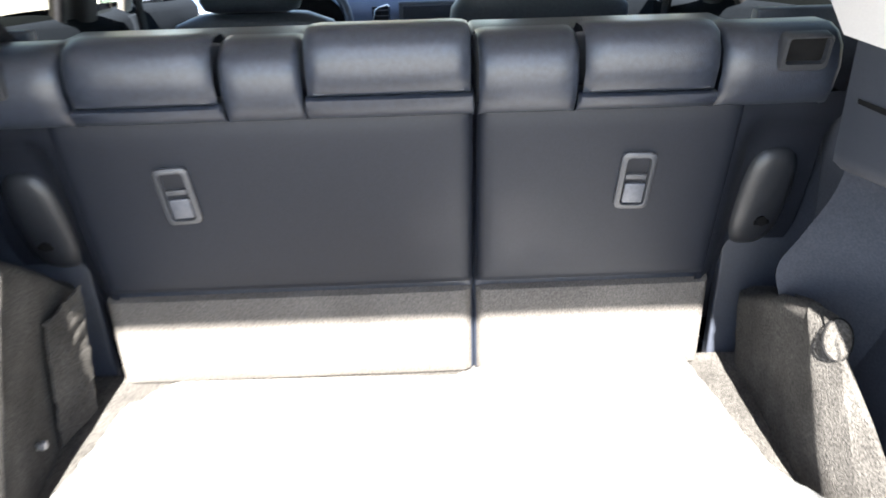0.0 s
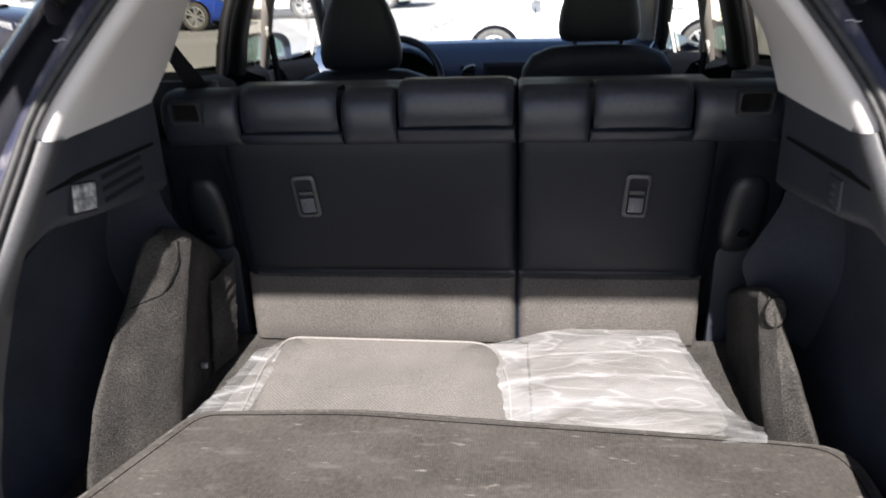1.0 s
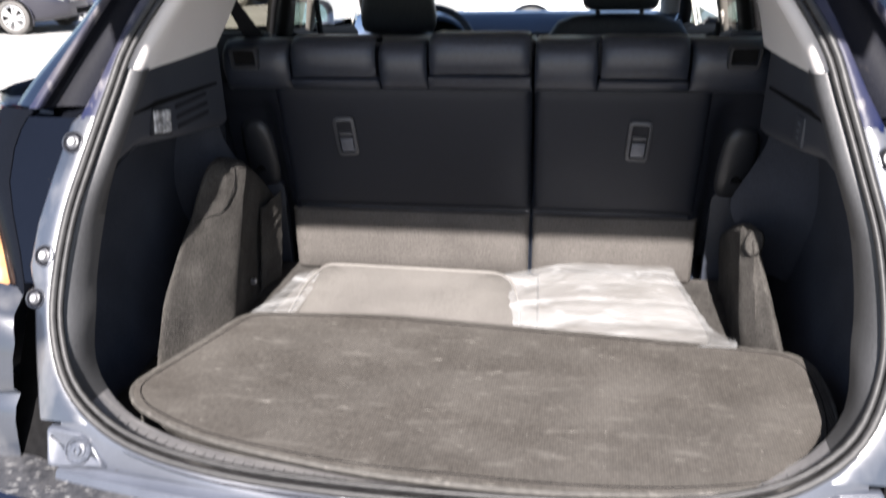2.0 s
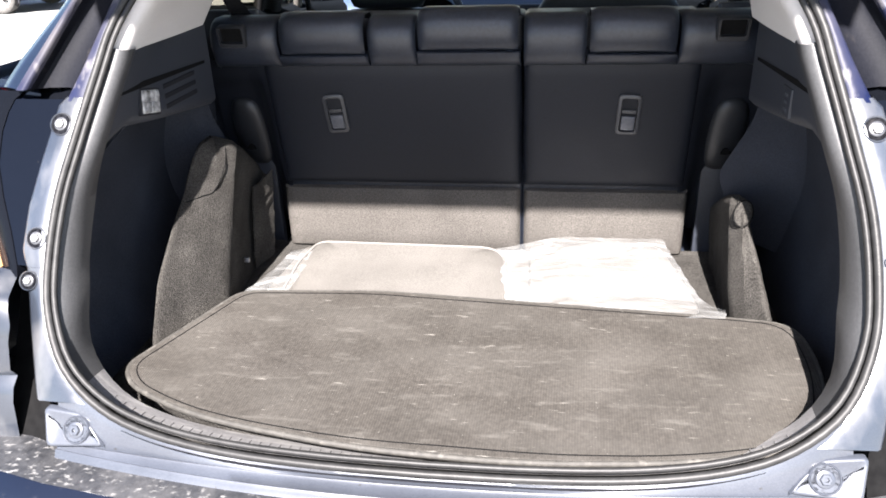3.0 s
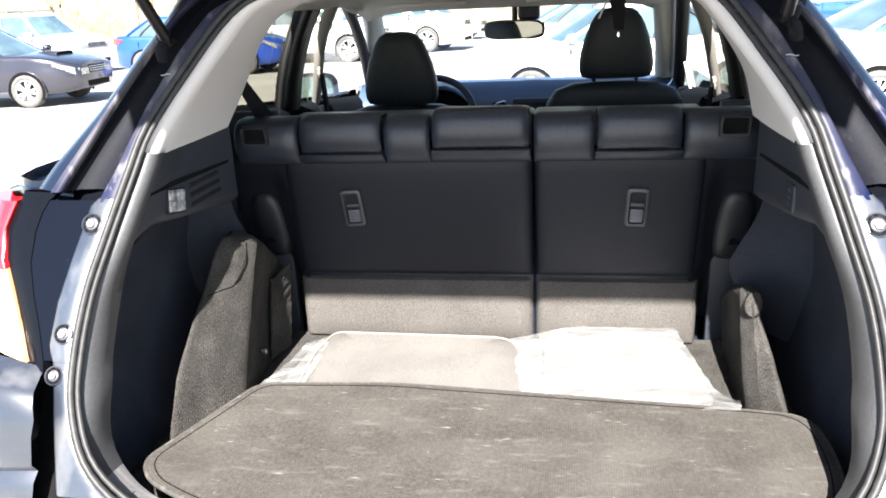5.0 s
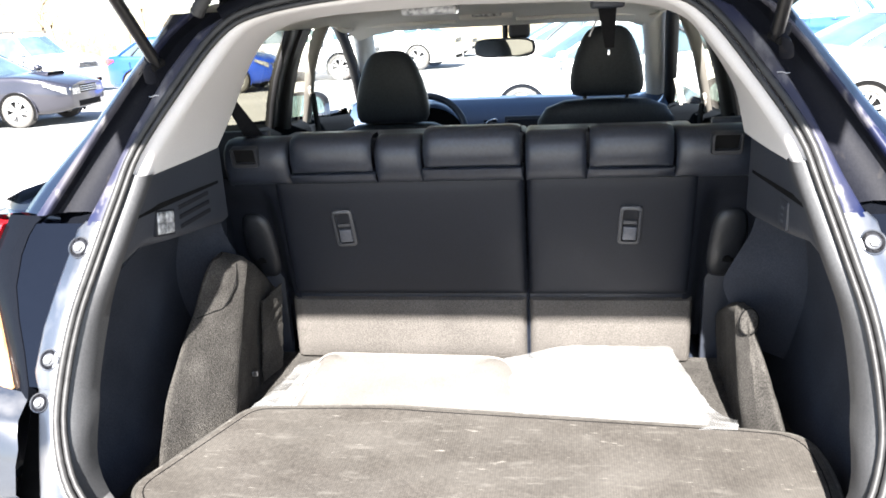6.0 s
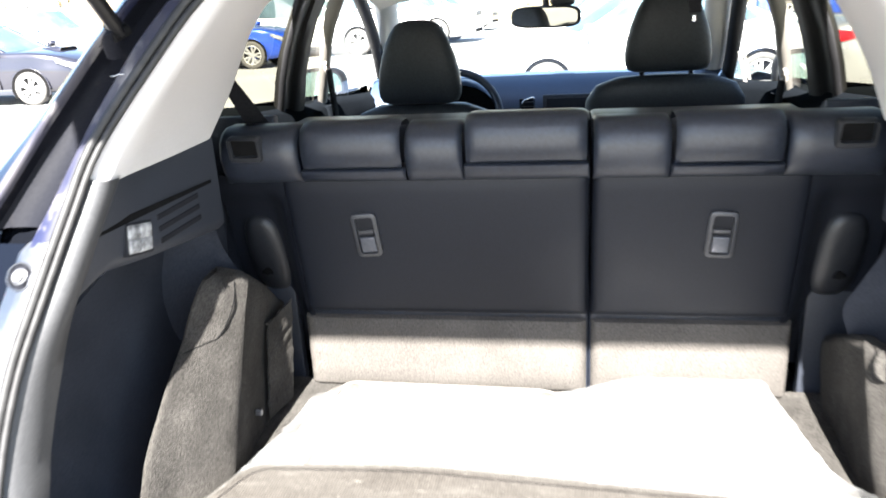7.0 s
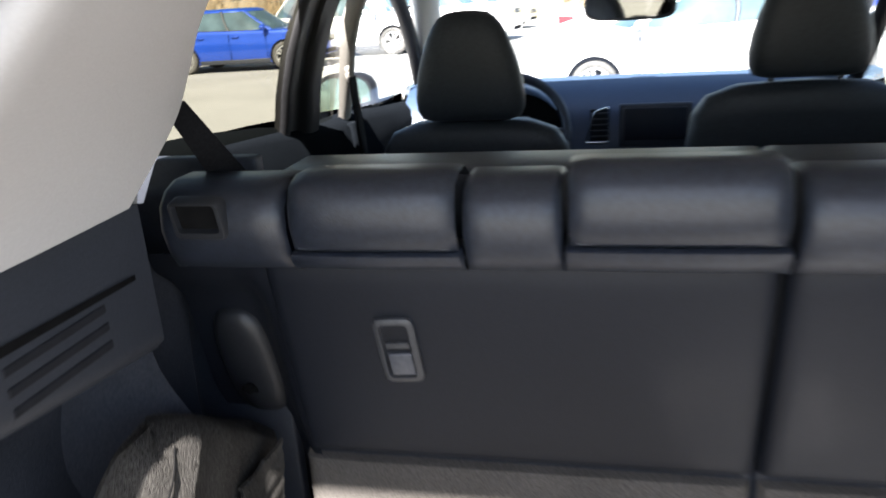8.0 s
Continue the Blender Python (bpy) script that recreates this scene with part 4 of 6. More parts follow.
def backrest(name, x0, x1, segs, pads, latch_x):
    board = part(name, cushion(x0, x1, 0.888, 1.213, lambda z: lean(z) + 0.003, 0.006, 24, 18, 10, 0.022), PANEL, rear_seat, "smooth black seat back panel")
    part("backrest_core", box(x0 - 0.003, 0.075, 0.70, x1 + 0.003, 0.19, 1.30, 0.01), LEATHER, board)
    for a, b in segs:
        part("upholstery", band(a, b, SHAPE), LEATHER, board, "black leather top roll")
    for a, b, rise in pads:
        pad = part("headrest", band(a + 0.007, b - 0.007, PADSHAPE, rise, 0.022), LEATHER, board, "folded-down black leather headrest")
        part("welt", tube([(lerp(a + 0.016, b - 0.016, t), lean(1.24) - 0.024, 1.2385 + rise) for t in (0, 0.25, 0.5, 0.75, 1)], 0.0022, 6), LEATHER, pad)
        part("ledge", band(a + 0.001, b - 0.001, [(1.203, 0.0), (1.210, -0.018), (1.220 + rise * 0.5, -0.0265), (1.229 + rise, -0.0275), (1.2325 + rise, -0.022), (1.233 + rise, 0.03)], 0.0, 0.004), LEATHER, board, "leather ledge under the headrest")
    part("carpet_flap", cushion(x0 + (0 if x0 > -0.4 else -0.012), x1 + (0 if x1 < 0.4 else 0.012), 0.706, 0.881, lambda z: 0.057, 0.005, 20, 8, 10, 0.03), FLAP, board, "grey carpeted lower flap")
    # release latch
    zc, w, h = 1.086, 0.0262, 0.0495
    m = pose(latch_x, lean(zc) - 0.003, zc, 90 + 12.2, 0, 0) @ Matrix.Rotation(radians(3.5 if latch_x < 0 else -2.5), 4, "Z")
    def rr(a, b, rad, dz):
        return [m @ Vector((p.x, p.y, dz)) for p in rounded([(-a, -b, rad), (a, -b, rad), (a, b, rad), (-a, b, rad)], 4)]
    bm = loft([rr(w, h, 0.012, 0.0), rr(w, h, 0.012, 0.006), rr(w - 0.003, h - 0.003, 0.011, 0.0085), rr(w - 0.0075, h - 0.0075, 0.008, 0.0085), rr(w - 0.009, h - 0.009, 0.007, 0.001), rr(w - 0.009, h - 0.009, 0.007, -0.001)], True)
    latch = part("release_latch", bm, LATCH, board, "grey plastic seat release latch")
    bm = bmesh.new()
    bm.faces.new([bm.verts.new(q) for q in rr(w - 0.0085, h - 0.0085, 0.007, 0.0012)])
    part("recess", bm, SLOT, latch, smooth=False)
    bm = box(-w + 0.011, -h + 0.011, 0.001, w - 0.010, -0.004, 0.007, 0.002)
    bm.transform(m)
    part("pull_tab", bm, PULL, latch, "silver grey pull tab")
    bm = box(-w + 0.0105, 0.004, 0.001, w - 0.0105, 0.012, 0.006, 0.001)
    bm.transform(m)
    part("pull_bar", bm, LATCH, latch)
    return board


backrest("backrest_left", -0.503, 0.1075, [(-0.605, -0.445), (-0.236, -0.127), ], [(-0.445, -0.236, 0.0), (-0.127, 0.1075, 0.007)], -0.336)
backrest("backrest_right", 0.1125, 0.503, [(0.1125, 0.248), (0.443, 0.605)], [(0.248, 0.443, 0.0)], 0.351)
for s in (-1, 1):
    def wing(u, v):
        z = lerp(0.74, 1.215, v)
        x = lerp(0.488, 0.66 - 0.06 * step(0.98, 0.8, z), u)
        return (s * x, lean(z) + 0.012 + 0.05 * step(0.05, 0.4, u) * step(1.2, 1.13, z) + 0.02 * step(0.9, 0.7, z), z)
    bolster = part("side_bolster", sheet(wing, 12, 16), PANEL, rear_seat, "black moulded seat side")
    sq = lambda v: math.copysign(abs(v) ** 0.72, v)
    bm = loft([[Vector((s * (0.588 + a * sq(math.cos(t * math.pi / 16)) + 0.006 * sq(math.sin(t * math.pi / 16))), lean(1.016 + b * sq(math.sin(t * math.pi / 16))) + d, 1.016 + b * sq(math.sin(t * math.pi / 16)))) for t in range(32)]
               for a, b, d in ((0.050, 0.100, 0.085), (0.046, 0.095, 0.064), (0.040, 0.087, 0.053), (0.030, 0.072, 0.047), (0.016, 0.045, 0.044), (0.003, 0.01, 0.043))], True, True)
    part("hinge_cover", bm, GUIDE, bolster, "smooth oval hinge cover")
    part("striker_hole", tube([(s * 0.590, lean(0.98) + 0.038, 0.979), (s * 0.590, lean(0.98) + 0.06, 0.979)], 0.0085, 12), VOID, bolster)
    part("striker", tube([(s * 0.580, lean(0.975) + 0.043, 0.974), (s * 0.604, lean(0.975) + 0.045, 0.975)], 0.004, 8), VOID, bolster)
    # belt guide in the top corner
    m = pose(s * 0.543, lean(1.278) - 0.027, 1.278 if s < 0 else 1.284, 90 + 12.2, 0, 0) @ Matrix.Diagonal((0.92, 0.95, 1.0, 1.0))
    def rg(a, b, rad, dz, up=0.0):
        return [m @ Vector((p.x, p.y + up, dz)) for p in rounded([(-a, -b, rad), (a, -b, rad), (a, b, rad), (-a, b, rad)], 4)]
    guide = part("belt_guide", loft([rg(0.036, 0.026, 0.01, -0.01), rg(0.036, 0.026, 0.01, 0.006), rg(0.0335, 0.0235, 0.008, 0.0095), rg(0.029, 0.019, 0.006, 0.0095, 0.0035), rg(0.0265, 0.0165, 0.004, -0.004, 0.0055)], True), GUIDE, rear_seat, "dark plastic belt guide")
    bm = bmesh.new()
    bm.faces.new([bm.verts.new(q) for q in rg(0.0275, 0.0175, 0.004, 0.002, 0.0045)])
    part("recess", bm, VOID, guide, smooth=False)
part("seat_cushion", box(-0.6, 0.15, 0.48, 0.6, 0.62, 0.66, 0.05), LEATHER, rear_seat)

# ---- what lies on the cargo floor ----
plan = rounded([(-0.455, -0.402, 0.03), (-0.582, -0.655, 0.029), (-0.545, -0.703, 0.027), (-0.446, -0.752, 0.06), (-0.333, -0.782, 0.06), (-0.132, -0.817, 0.1), (0.136, -0.829, 0.12), (0.388, -0.807, 0.1),
                (0.561, -0.762, 0.032), (0.608, -0.72, 0.026), (0.649, -0.56, 0.08), (0.628, -0.444, 0.045), (0.506, -0.431, 0.05), (-0.19, -0.384, 0.1)], 5)
fall = lambda x, y: (y + 0.43) * 0.0946
board = thing("cargo_board", (0, -0.55, 0.705), "dark cargo floor board under the rubber mat", "board")
part("panel", slab([Vector((p.x * 0.93, -0.59 + (p.y + 0.59) * 0.86)) for p in plan], 0.738, 0.7955, fall), CARPET, board)
cargo_mat = thing("cargo_mat", (0, -0.55, 0.79), "worn dark woven rubber cargo mat with pale scuffs", "mat")
sag = lambda x, y: fall(x, y) + 0.0025 * noise.noise(Vector((x * 4, y * 5, 0)))
part("mat_sheet", slab(plan, 0.798, 0.811, sag, soft=True), MATRUB, cargo_mat)
cen = sum(plan, Vector((0, 0))) / len(plan)
part("bound_edge", tube([(p.x, p.y, 0.806 + sag(p.x, p.y)) for p in plan], 0.0055, 8, closed=True), EDGE, cargo_mat, "raised bound edge, worn pale")
inset = [p + (cen - p).normalized() * 0.017 for p in plan]
part("stitched_seam", tube([(p.x, p.y, 0.8112 + sag(p.x, p.y)) for p in inset], 0.0011, 6, closed=True), VOID, cargo_mat)

floor_mat = thing("floor_mat", (-0.16, -0.15, 0.706), "grey carpet floor mat lying partly in clear plastic", "mat")
mat_plan = rounded([(-0.415, 0.012, 0.035), (-0.432, -0.12, 0.03), (-0.42, -0.36, 0.03), (0.105, -0.36, 0.02), (0.095, -0.15, 0.06), (0.06, 0.0, 0.07)], 6)
drape = lambda x, y: 0.004 * noise.noise(Vector((x * 7, y * 7, 3))) + 0.006 * step(-0.3, 0.0, y)
part("mat_carpet", slab(mat_plan, 0.725, 0.738, drape), MATGREY, floor_mat)
part("bound_edge", tube([(p.x, p.y, 0.7375 + drape(p.x, p.y)) for p in mat_plan], 0.0028, 6, closed=True), BIND, floor_mat, "stitched pale edge binding")
spare_mat = thing("spare_mat", (0.1, -0.15, 0.705), "stack of folded floor mats inside the plastic", "mat")
part("mat_carpet", slab(rounded([(-0.46, 0.03, 0.04), (-0.49, -0.36, 0.04), (0.50, -0.36, 0.04), (0.46, 0.035, 0.05)], 6), 0.706, 0.724), MATGREY, spare_mat)
part("folded_corner", slab(rounded([(0.13, 0.03, 0.05), (0.14, -0.33, 0.04), (0.505, -0.30, 0.05), (0.455, 0.035, 0.05)], 6), 0.7245, 0.742, drape), MATGREY, spare_mat)


def crumple(x, y, seed):
    """Sharp folds running across a film, with small wrinkles between them."""
    fold = lambda a, b, k: max(0.0, 1 - 2.6 * abs(noise.noise(Vector((a, b, k))))) ** 2
    big = fold((0.92 * x + 0.4 * y) * 2.2, (y - 0.45 * x) * 4.6, seed) + 0.7 * fold((x - 0.7 * y) * 4.5, (y + 0.8 * x) * 2.4, seed + 3)
    small = fold((x + 0.5 * y) * 17, (y - 0.4 * x) * 30, seed + 7)
    return 0.008 * big + 0.0013 * small + 0.003 * noise.noise(Vector((x * 9, y * 9, seed)))


def film(left, right, back, front, height, seed, nu=90, nv=80):
    """A crumpled sheet between two side lines and two end lines; height(u, v) is how high it stands."""
    def f(u, v):
        y = lerp(back(u), front(u), v)
        x = lerp(left(v), right(v), u)
        inner = min(1.0, 9 * min(u, 1 - u, v, 1 - v) + 0.12)
        w = 0.006 * noise.noise(Vector((v * 14, u * 14, seed)))
        return (x + w * (1 - inner), y + w * (1 - inner), height(u, v) + crumple(x, y, seed) * inner)
    return sheet(f, nu, nv)


bag = thing("plastic_bag", (0.25, -0.15, 0.724), "crumpled clear plastic bag around the floor mats", "plastic bag")
LEFT_SIDE = lambda v: 0.032 + 0.07 * v ** 0.6
RIGHT_SIDE = lambda v: table(v, [(0.0, 0.458), (0.45, 0.488), (0.60, 0.500), (0.72, 0.524), (0.82, 0.530), (0.9, 0.520), (1.0, 0.508)], 1)
part("film", film(LEFT_SIDE, RIGHT_SIDE, lambda u: -0.012 + 0.05 * step(-0.1, 0.5, u), lambda u: -0.375 - 0.07 * step(0.55, 0.9, u),
                  lambda u, v: 0.742 + 0.019 * step(0.0, 0.45, u) * (1 - 0.5 * v) + 0.052 * step(0.62, 1.0, v) * step(0.35, 0.95, u) + 0.012 * step(0.7, 1.0, v), 1.0), FILM, bag)
part("side_flap", film(lambda v: -0.475 - 0.05 * v, lambda v: -0.41 + 0.012 * v, lambda u: -0.02, lambda u: -0.375, lambda u, v: 0.7275 + 0.012 * u + 0.022 * v * v, 4.0, 24, 60), FILM, bag)

# ---- cabin ahead of the rear seat ----
def beam(a, b, wx, wy):
    """A rounded bar between two points, wx wide across and wy along the car."""
    a, b = Vector(a), Vector(b)
    rings = []
    for t in (0.0, 0.25, 0.5, 0.75, 1.0):
        c = a.lerp(b, t)
        rings.append([c + Vector((wx * x, wy * y, 0)) for x, y in ((-1, -0.7), (-0.7, -1), (0.7, -1), (1, -0.7), (1, 0.7), (0.7, 1), (-0.7, 1), (-1, 0.7))])
    return loft(rings, True, True)


for s in (-1, 1):
    door = part("door_card", skew(loft([[(s * x, y, z) for x, z in ((0.80, 0.35), (0.72, 0.38), (0.70, 0.7), (0.705, 1.1), (0.715, 1.235 + k), (0.74, 1.262 + k), (0.80, 1.265 + k))] for y, k in ((0.11, 0.055), (0.4, 0.03), (0.65, 0.0), (0.85, -0.035), (1.2, -0.05), (1.5, -0.085), (1.9, -0.12), (2.2, -0.14))])), DOOR, suv, "dark grey door lining")
    out_x = lambda z: 0.735 - 0.277 * (z - 1.25)
    back = -0.035 * s
    rows = []
    for z, ya, yb in ((1.18, 0.60, 0.845), (1.27, 0.60, 0.825), (1.33, 0.585, 0.805), (1.41, 0.585, 0.81), (1.48, 0.612, 0.835), (1.59, 0.675, 0.935)):
        rows.append([(s * (out_x(z) + dx), lerp(ya, yb, t) + back, z) for t, dx in ((0.0, 0.012), (0.0, 0.0), (0.04, -0.010), (0.16, -0.012), (0.2, -0.004), (0.5, -0.002), (0.54, -0.012), (0.75, -0.014), (1.0, -0.010), (1.0, 0.012))])
    part("door_frame", skew(loft(rows)), FRAME, suv, "matt black rear door window frame")
    post = [[(s * (out_x(z) - k * d), y + t + back, z) for k, t in ((0.0, 0.0), (0.5, 0.004), (0.9, 0.012), (1.0, 0.022), (1.0, 0.05), (0.8, 0.068), (0.0, 0.08), (-0.3, 0.06))]
            for z, y, d in ((1.17, 1.04, 0.014), (1.25, 1.01, 0.02), (1.32, 0.975, 0.025), (1.40, 0.94, 0.027), (1.46, 0.922, 0.034), (1.53, 0.95, 0.04), (1.59, 1.0, 0.046))]
    part("pillar_cover", skew(loft(post)), POST, suv, "warm grey centre pillar cover")
    part("pillar_base", skew(loft([[(s * x, y + back, z) for x, y in ((0.75, 1.02), (0.715, 1.022), (0.705, 1.03), (0.70, 1.07), (0.705, 1.12), (0.75, 1.13))] for z in (0.55, 0.9, 1.17, 1.20)], cap=True)), DOOR, suv, "dark lower centre pillar trim")
    ax, ay, az = (0.684, 1.02, 1.335) if s < 0 else (0.703, 0.96, 1.258)
    part("front_belt", skew(beam((s * ax, ay, az - 0.01), (s * (0.675 if s < 0 else 0.695), ay + 0.05, 0.95), 0.005, 0.024)), BELT, suv, "black front seat belt")
    part("belt_anchor", skew(tube([(s * (ax + 0.006), ay + 0.018 * math.cos(t * math.pi / 8), az + 0.02 * math.sin(t * math.pi / 8)) for t in range(16)], 0.006, 6, closed=True)), POST, suv, "pale belt guide ring")
    part("roof_rail", skew(loft([[(s * x, y, z) for x, z in ((0.50, 1.60), (0.56, 1.588), (0.61, 1.56), (0.635, 1.555), (0.655, 1.57), (0.64, 1.60), (0.55, 1.622))] for y in (-0.1, 0.2, 0.6, 1.0, 1.3)])), LINER, suv)
    line = ((1.12, 2.24), (1.2, 2.1), (1.30, 1.93), (1.42, 1.69), (1.533, 1.42), (1.575, 1.30), (1.59, 1.1)) if s < 0 else ((1.1, 2.0), (1.17, 1.89), (1.25, 1.75), (1.365, 1.57), (1.466, 1.415), (1.56, 1.25), (1.59, 1.05))
    part("front_door_frame", skew(tube(smooth_line([(s * out_x(z), y, z) for z, y in line], 5), 0.026, 8)), FRAME, suv, "black front door frame")
    line = ((1.10, 2.34), (1.28, 2.05), (1.41, 1.84), (1.53, 1.64), (1.585, 1.50)) if s < 0 else ((1.08, 2.14), (1.2, 1.94), (1.34, 1.71), (1.465, 1.53), (1.575, 1.36))
    part("front_pillar", skew(tube(smooth_line([(s * (out_x(z) - 0.045), y, z) for z, y in line], 5), 0.048, 10)), LINER, suv, "grey windscreen pillar cover")
    part("quarter_light_bar", skew(tube([(s * (out_x(z) - 0.004), (1.83 if s < 0 else 1.585) + 0.1 * (1.2 - z), z) for z in (1.11, 1.2, 1.28)], 0.006, 6)), LINER, suv, "pale bar of the quarter light")
    part("side_glass", skew(sheet(lambda u, v: (s * lerp(0.735, 0.645, v), lerp(-0.02, 0.66, u), lerp(1.25, 1.575, v)), 2, 4)), TINTED, suv, "tinted rear quarter window").visible_shadow = False
    part("side_glass", skew(sheet(lambda u, v: (s * (out_x(lerp(1.18, 1.59, v)) + 0.006), lerp(0.74, 1.02, u), lerp(1.18, 1.59, v)), 2, 4)), PALETINT, suv, "lightly tinted rear door window").visible_shadow = False
    part("side_glass", skew(sheet(lambda u, v: (s * (lerp(0.755, 0.645, v) + 0.004), lerp(1.06, lerp(2.0, 1.22, v), u), lerp(1.18, 1.575, v)), 2, 4)), GLASS, suv, "clear side window").visible_shadow = False
    cx = 0.865 if s < 0 else 0.93
    round_to = lambda v: math.copysign(abs(v) ** 0.6, v)

    def wing(rx, rz, y):
        pts = [(rx * round_to(math.cos(t * math.pi / 14)), rz * round_to(math.sin(t * math.pi / 14))) for t in range(28)]
        return [(s * (cx + a), y + 0.14 * a + 0.10 * b, 1.20 + b) for a, b in pts]
    mirror = part("wing_mirror", skew(loft([wing(0.096, 0.080, 1.498), wing(0.103, 0.087, 1.515), wing(0.10, 0.085, 1.56), wing(0.075, 0.065, 1.60), wing(0.03, 0.03, 1.62)], True, True)), FRAME, suv, "black wing mirror")
    part("mirror_glass", skew(loft([wing(0.089, 0.074, 1.4955), wing(0.003, 0.003, 1.4955)], True, True)), WINGGLASS, mirror, "bluish mirror glass")
    part("mirror_arm", skew(tube([(s * 0.74, 1.54, 1.12), (s * (cx - 0.04), 1.56, 1.14)], 0.02, 8)), FRAME, mirror)
    # webbing of the rear outer belt, from the pillar down into its guide
    if s < 0:
        part("rear_belt", loft([[(s * (0.592 - 0.042 * t + w * 0.85 * (0.5 + 0.5 * t)), 0.005 + 0.045 * t + s * w * 0.4, 1.405 - 0.11 * t) for w in (-0.026, 0.026)] for t in (0.0, 0.35, 0.7, 1.0)]), BELT, suv, "black rear seat belt webbing", solid=0.0015)

def aim(bm, centre, turn):
    """Turns a piece about an upright axis."""
    c = Vector(centre)
    bm.transform(Matrix.Translation(c) @ pose(0, 0, 0, 0.5, 0, turn) @ Matrix.Translation(-c))
    return bm


# windscreen, header, visors and the fittings on them
part("windscreen", skew(sheet(lambda u, v: ((2 * v - 1) * lerp(0.76, 0.60, u), lerp(2.18, 1.42, u) + 0.10 * (1 - (2 * v - 1) ** 2), lerp(1.09, 1.57, u)), 8, 12)), GLASS, suv, "clear windscreen").visible_shadow = False
part("front_header", skew(loft([[((2 * t - 1) * 0.60, y - 0.04 * abs(2 * t - 1) ** 2, z) for y, z in ((1.25, 1.60), (1.36, 1.575), (1.44, 1.548), (1.50, 1.55), (1.52, 1.60))] for t in [k / 12 for k in range(13)]])), LINER, suv)
for x0, x1 in ((-0.57, -0.16), (0.07, 0.53)):
    visor = part("sun_visor", skew(box(x0, 1.30, -0.009, x1, 1.46, 0.009, 0.008, pose(0, 0, 0))), LINER, suv, "pale folded sun visor")
    visor.location.z += 1.553
part("roof_console", skew(box(-0.14, 1.16, 1.555, 0.06, 1.44, 1.60, 0.015)), LINER, suv, "overhead console")
part("console_lamp", skew(box(-0.09, 1.155, 1.566, 0.02, 1.20, 1.58, 0.005)), CLEARLENS, suv)
part("dome_lamp", box(-0.20, 0.20, 1.578, -0.06, 0.28, 1.60, 0.008), CLEARLENS, suv, "clear dome lamp")
for s in (-1, 1):
    part("grab_handle", skew(tube(smooth_line([(s * 0.585, 1.02, 1.575), (s * 0.565, 1.05, 1.548), (s * 0.56, 1.14, 1.540), (s * 0.565, 1.23, 1.548), (s * 0.585, 1.26, 1.575)], 4), 0.009, 8)), LINER, suv, "pale folding grab handle")
mirror = part("rear_view_mirror", skew(aim(loft([[(0.016 + a * math.copysign(abs(math.cos(t * math.pi / 12)) ** 0.45, math.cos(t * math.pi / 12)), y, 1.438 + b * math.copysign(abs(math.sin(t * math.pi / 12)) ** 0.6, math.sin(t * math.pi / 12))) for t in range(24)]
                                            for a, b, y in ((0.128, 0.036, 1.515), (0.134, 0.040, 1.521), (0.13, 0.038, 1.535), (0.09, 0.026, 1.55))], True, True), (0.016, 1.515, 1.438), -16)), BLACK, suv, "black rear-view mirror")
part("mirror_glass", skew(aim(loft([[(0.016 + 0.123 * math.copysign(abs(math.cos(t * math.pi / 12)) ** 0.45, math.cos(t * math.pi / 12)), 1.5135, 1.438 + 0.032 * math.copysign(abs(math.sin(t * math.pi / 12)) ** 0.6, math.sin(t * math.pi / 12))) for t in range(24)], [(0.016, 1.5135, 1.438)] * 24], True), (0.016, 1.515, 1.438), -16)), MIRROR, mirror, smooth=False)
part("mirror_stem", skew(tube([(0.02, 1.54, 1.445), (0.02, 1.55, 1.56)], 0.012, 8)), BLACK, mirror)
part("camera_pod", skew(box(0.035, 1.50, 1.475, 0.125, 1.60, 1.55, 0.015)), BLACK, suv, "black camera pod on the windscreen")

# centre belt that hangs from the headliner
anchor = part("roof_belt", box(0.265, 0.17, 1.572, 0.345, 0.23, 1.60, 0.008), BLACK, suv, "black belt hanging from the headliner")
part("webbing", loft([[(0.305 + w + 0.006 * t, 0.2, 1.575 - 0.095 * t) for w in (-0.022 + 0.012 * t, 0.022 - 0.010 * t)] for t in (0, 0.5, 1)]), BELT, anchor, solid=0.002)
part("buckle_tongue", box(0.3075, 0.197, 1.462, 0.3140, 0.202, 1.476, 0.002), CHROME, anchor, "bright metal buckle tongue")
part("strap_end", tube([(0.280, 0.2, 1.545), (0.270, 0.2, 1.525), (0.263, 0.2, 1.508)], 0.0028, 6), STEEL, anchor)

# dashboard
dash = part("dashboard", skew(loft([[((2 * t - 1) * 0.735, y + 0.03 * (1 - abs(2 * t - 1)), z) for y, z in ((1.86, 0.55), (1.74, 0.72), (1.72, 0.95), (1.735, 1.085), (1.77, 1.12), (1.80, 1.155), (1.88, 1.187), (2.0, 1.19), (2.2, 1.12))] for t in [k / 16 for k in range(17)]])), DASH, suv, "dark dashboard")
part("instrument_hood", skew(loft([[(-0.345 + 0.17 * math.cos(t * math.pi / 12), y, 1.06 + k * 0.125 * math.sin(t * math.pi / 12)) for t in range(13)] for y, k in ((1.66, 1.02), (1.67, 1.12), (1.78, 1.1), (1.95, 0.8))])), DASH, dash, "hooded instrument binnacle")
part("instrument_panel", skew(loft([[(-0.345 + 0.16 * math.cos(t * math.pi / 12), 1.70, 1.06 + 0.12 * math.sin(t * math.pi / 12)) for t in range(13)], [(-0.345, 1.70, 1.04)] * 13])), VOID, dash)
part("display_screen", skew(box(0.018, 1.722, 1.005, 0.218, 1.74, 1.112, 0.004)), PANEL, dash, "dark display screen")
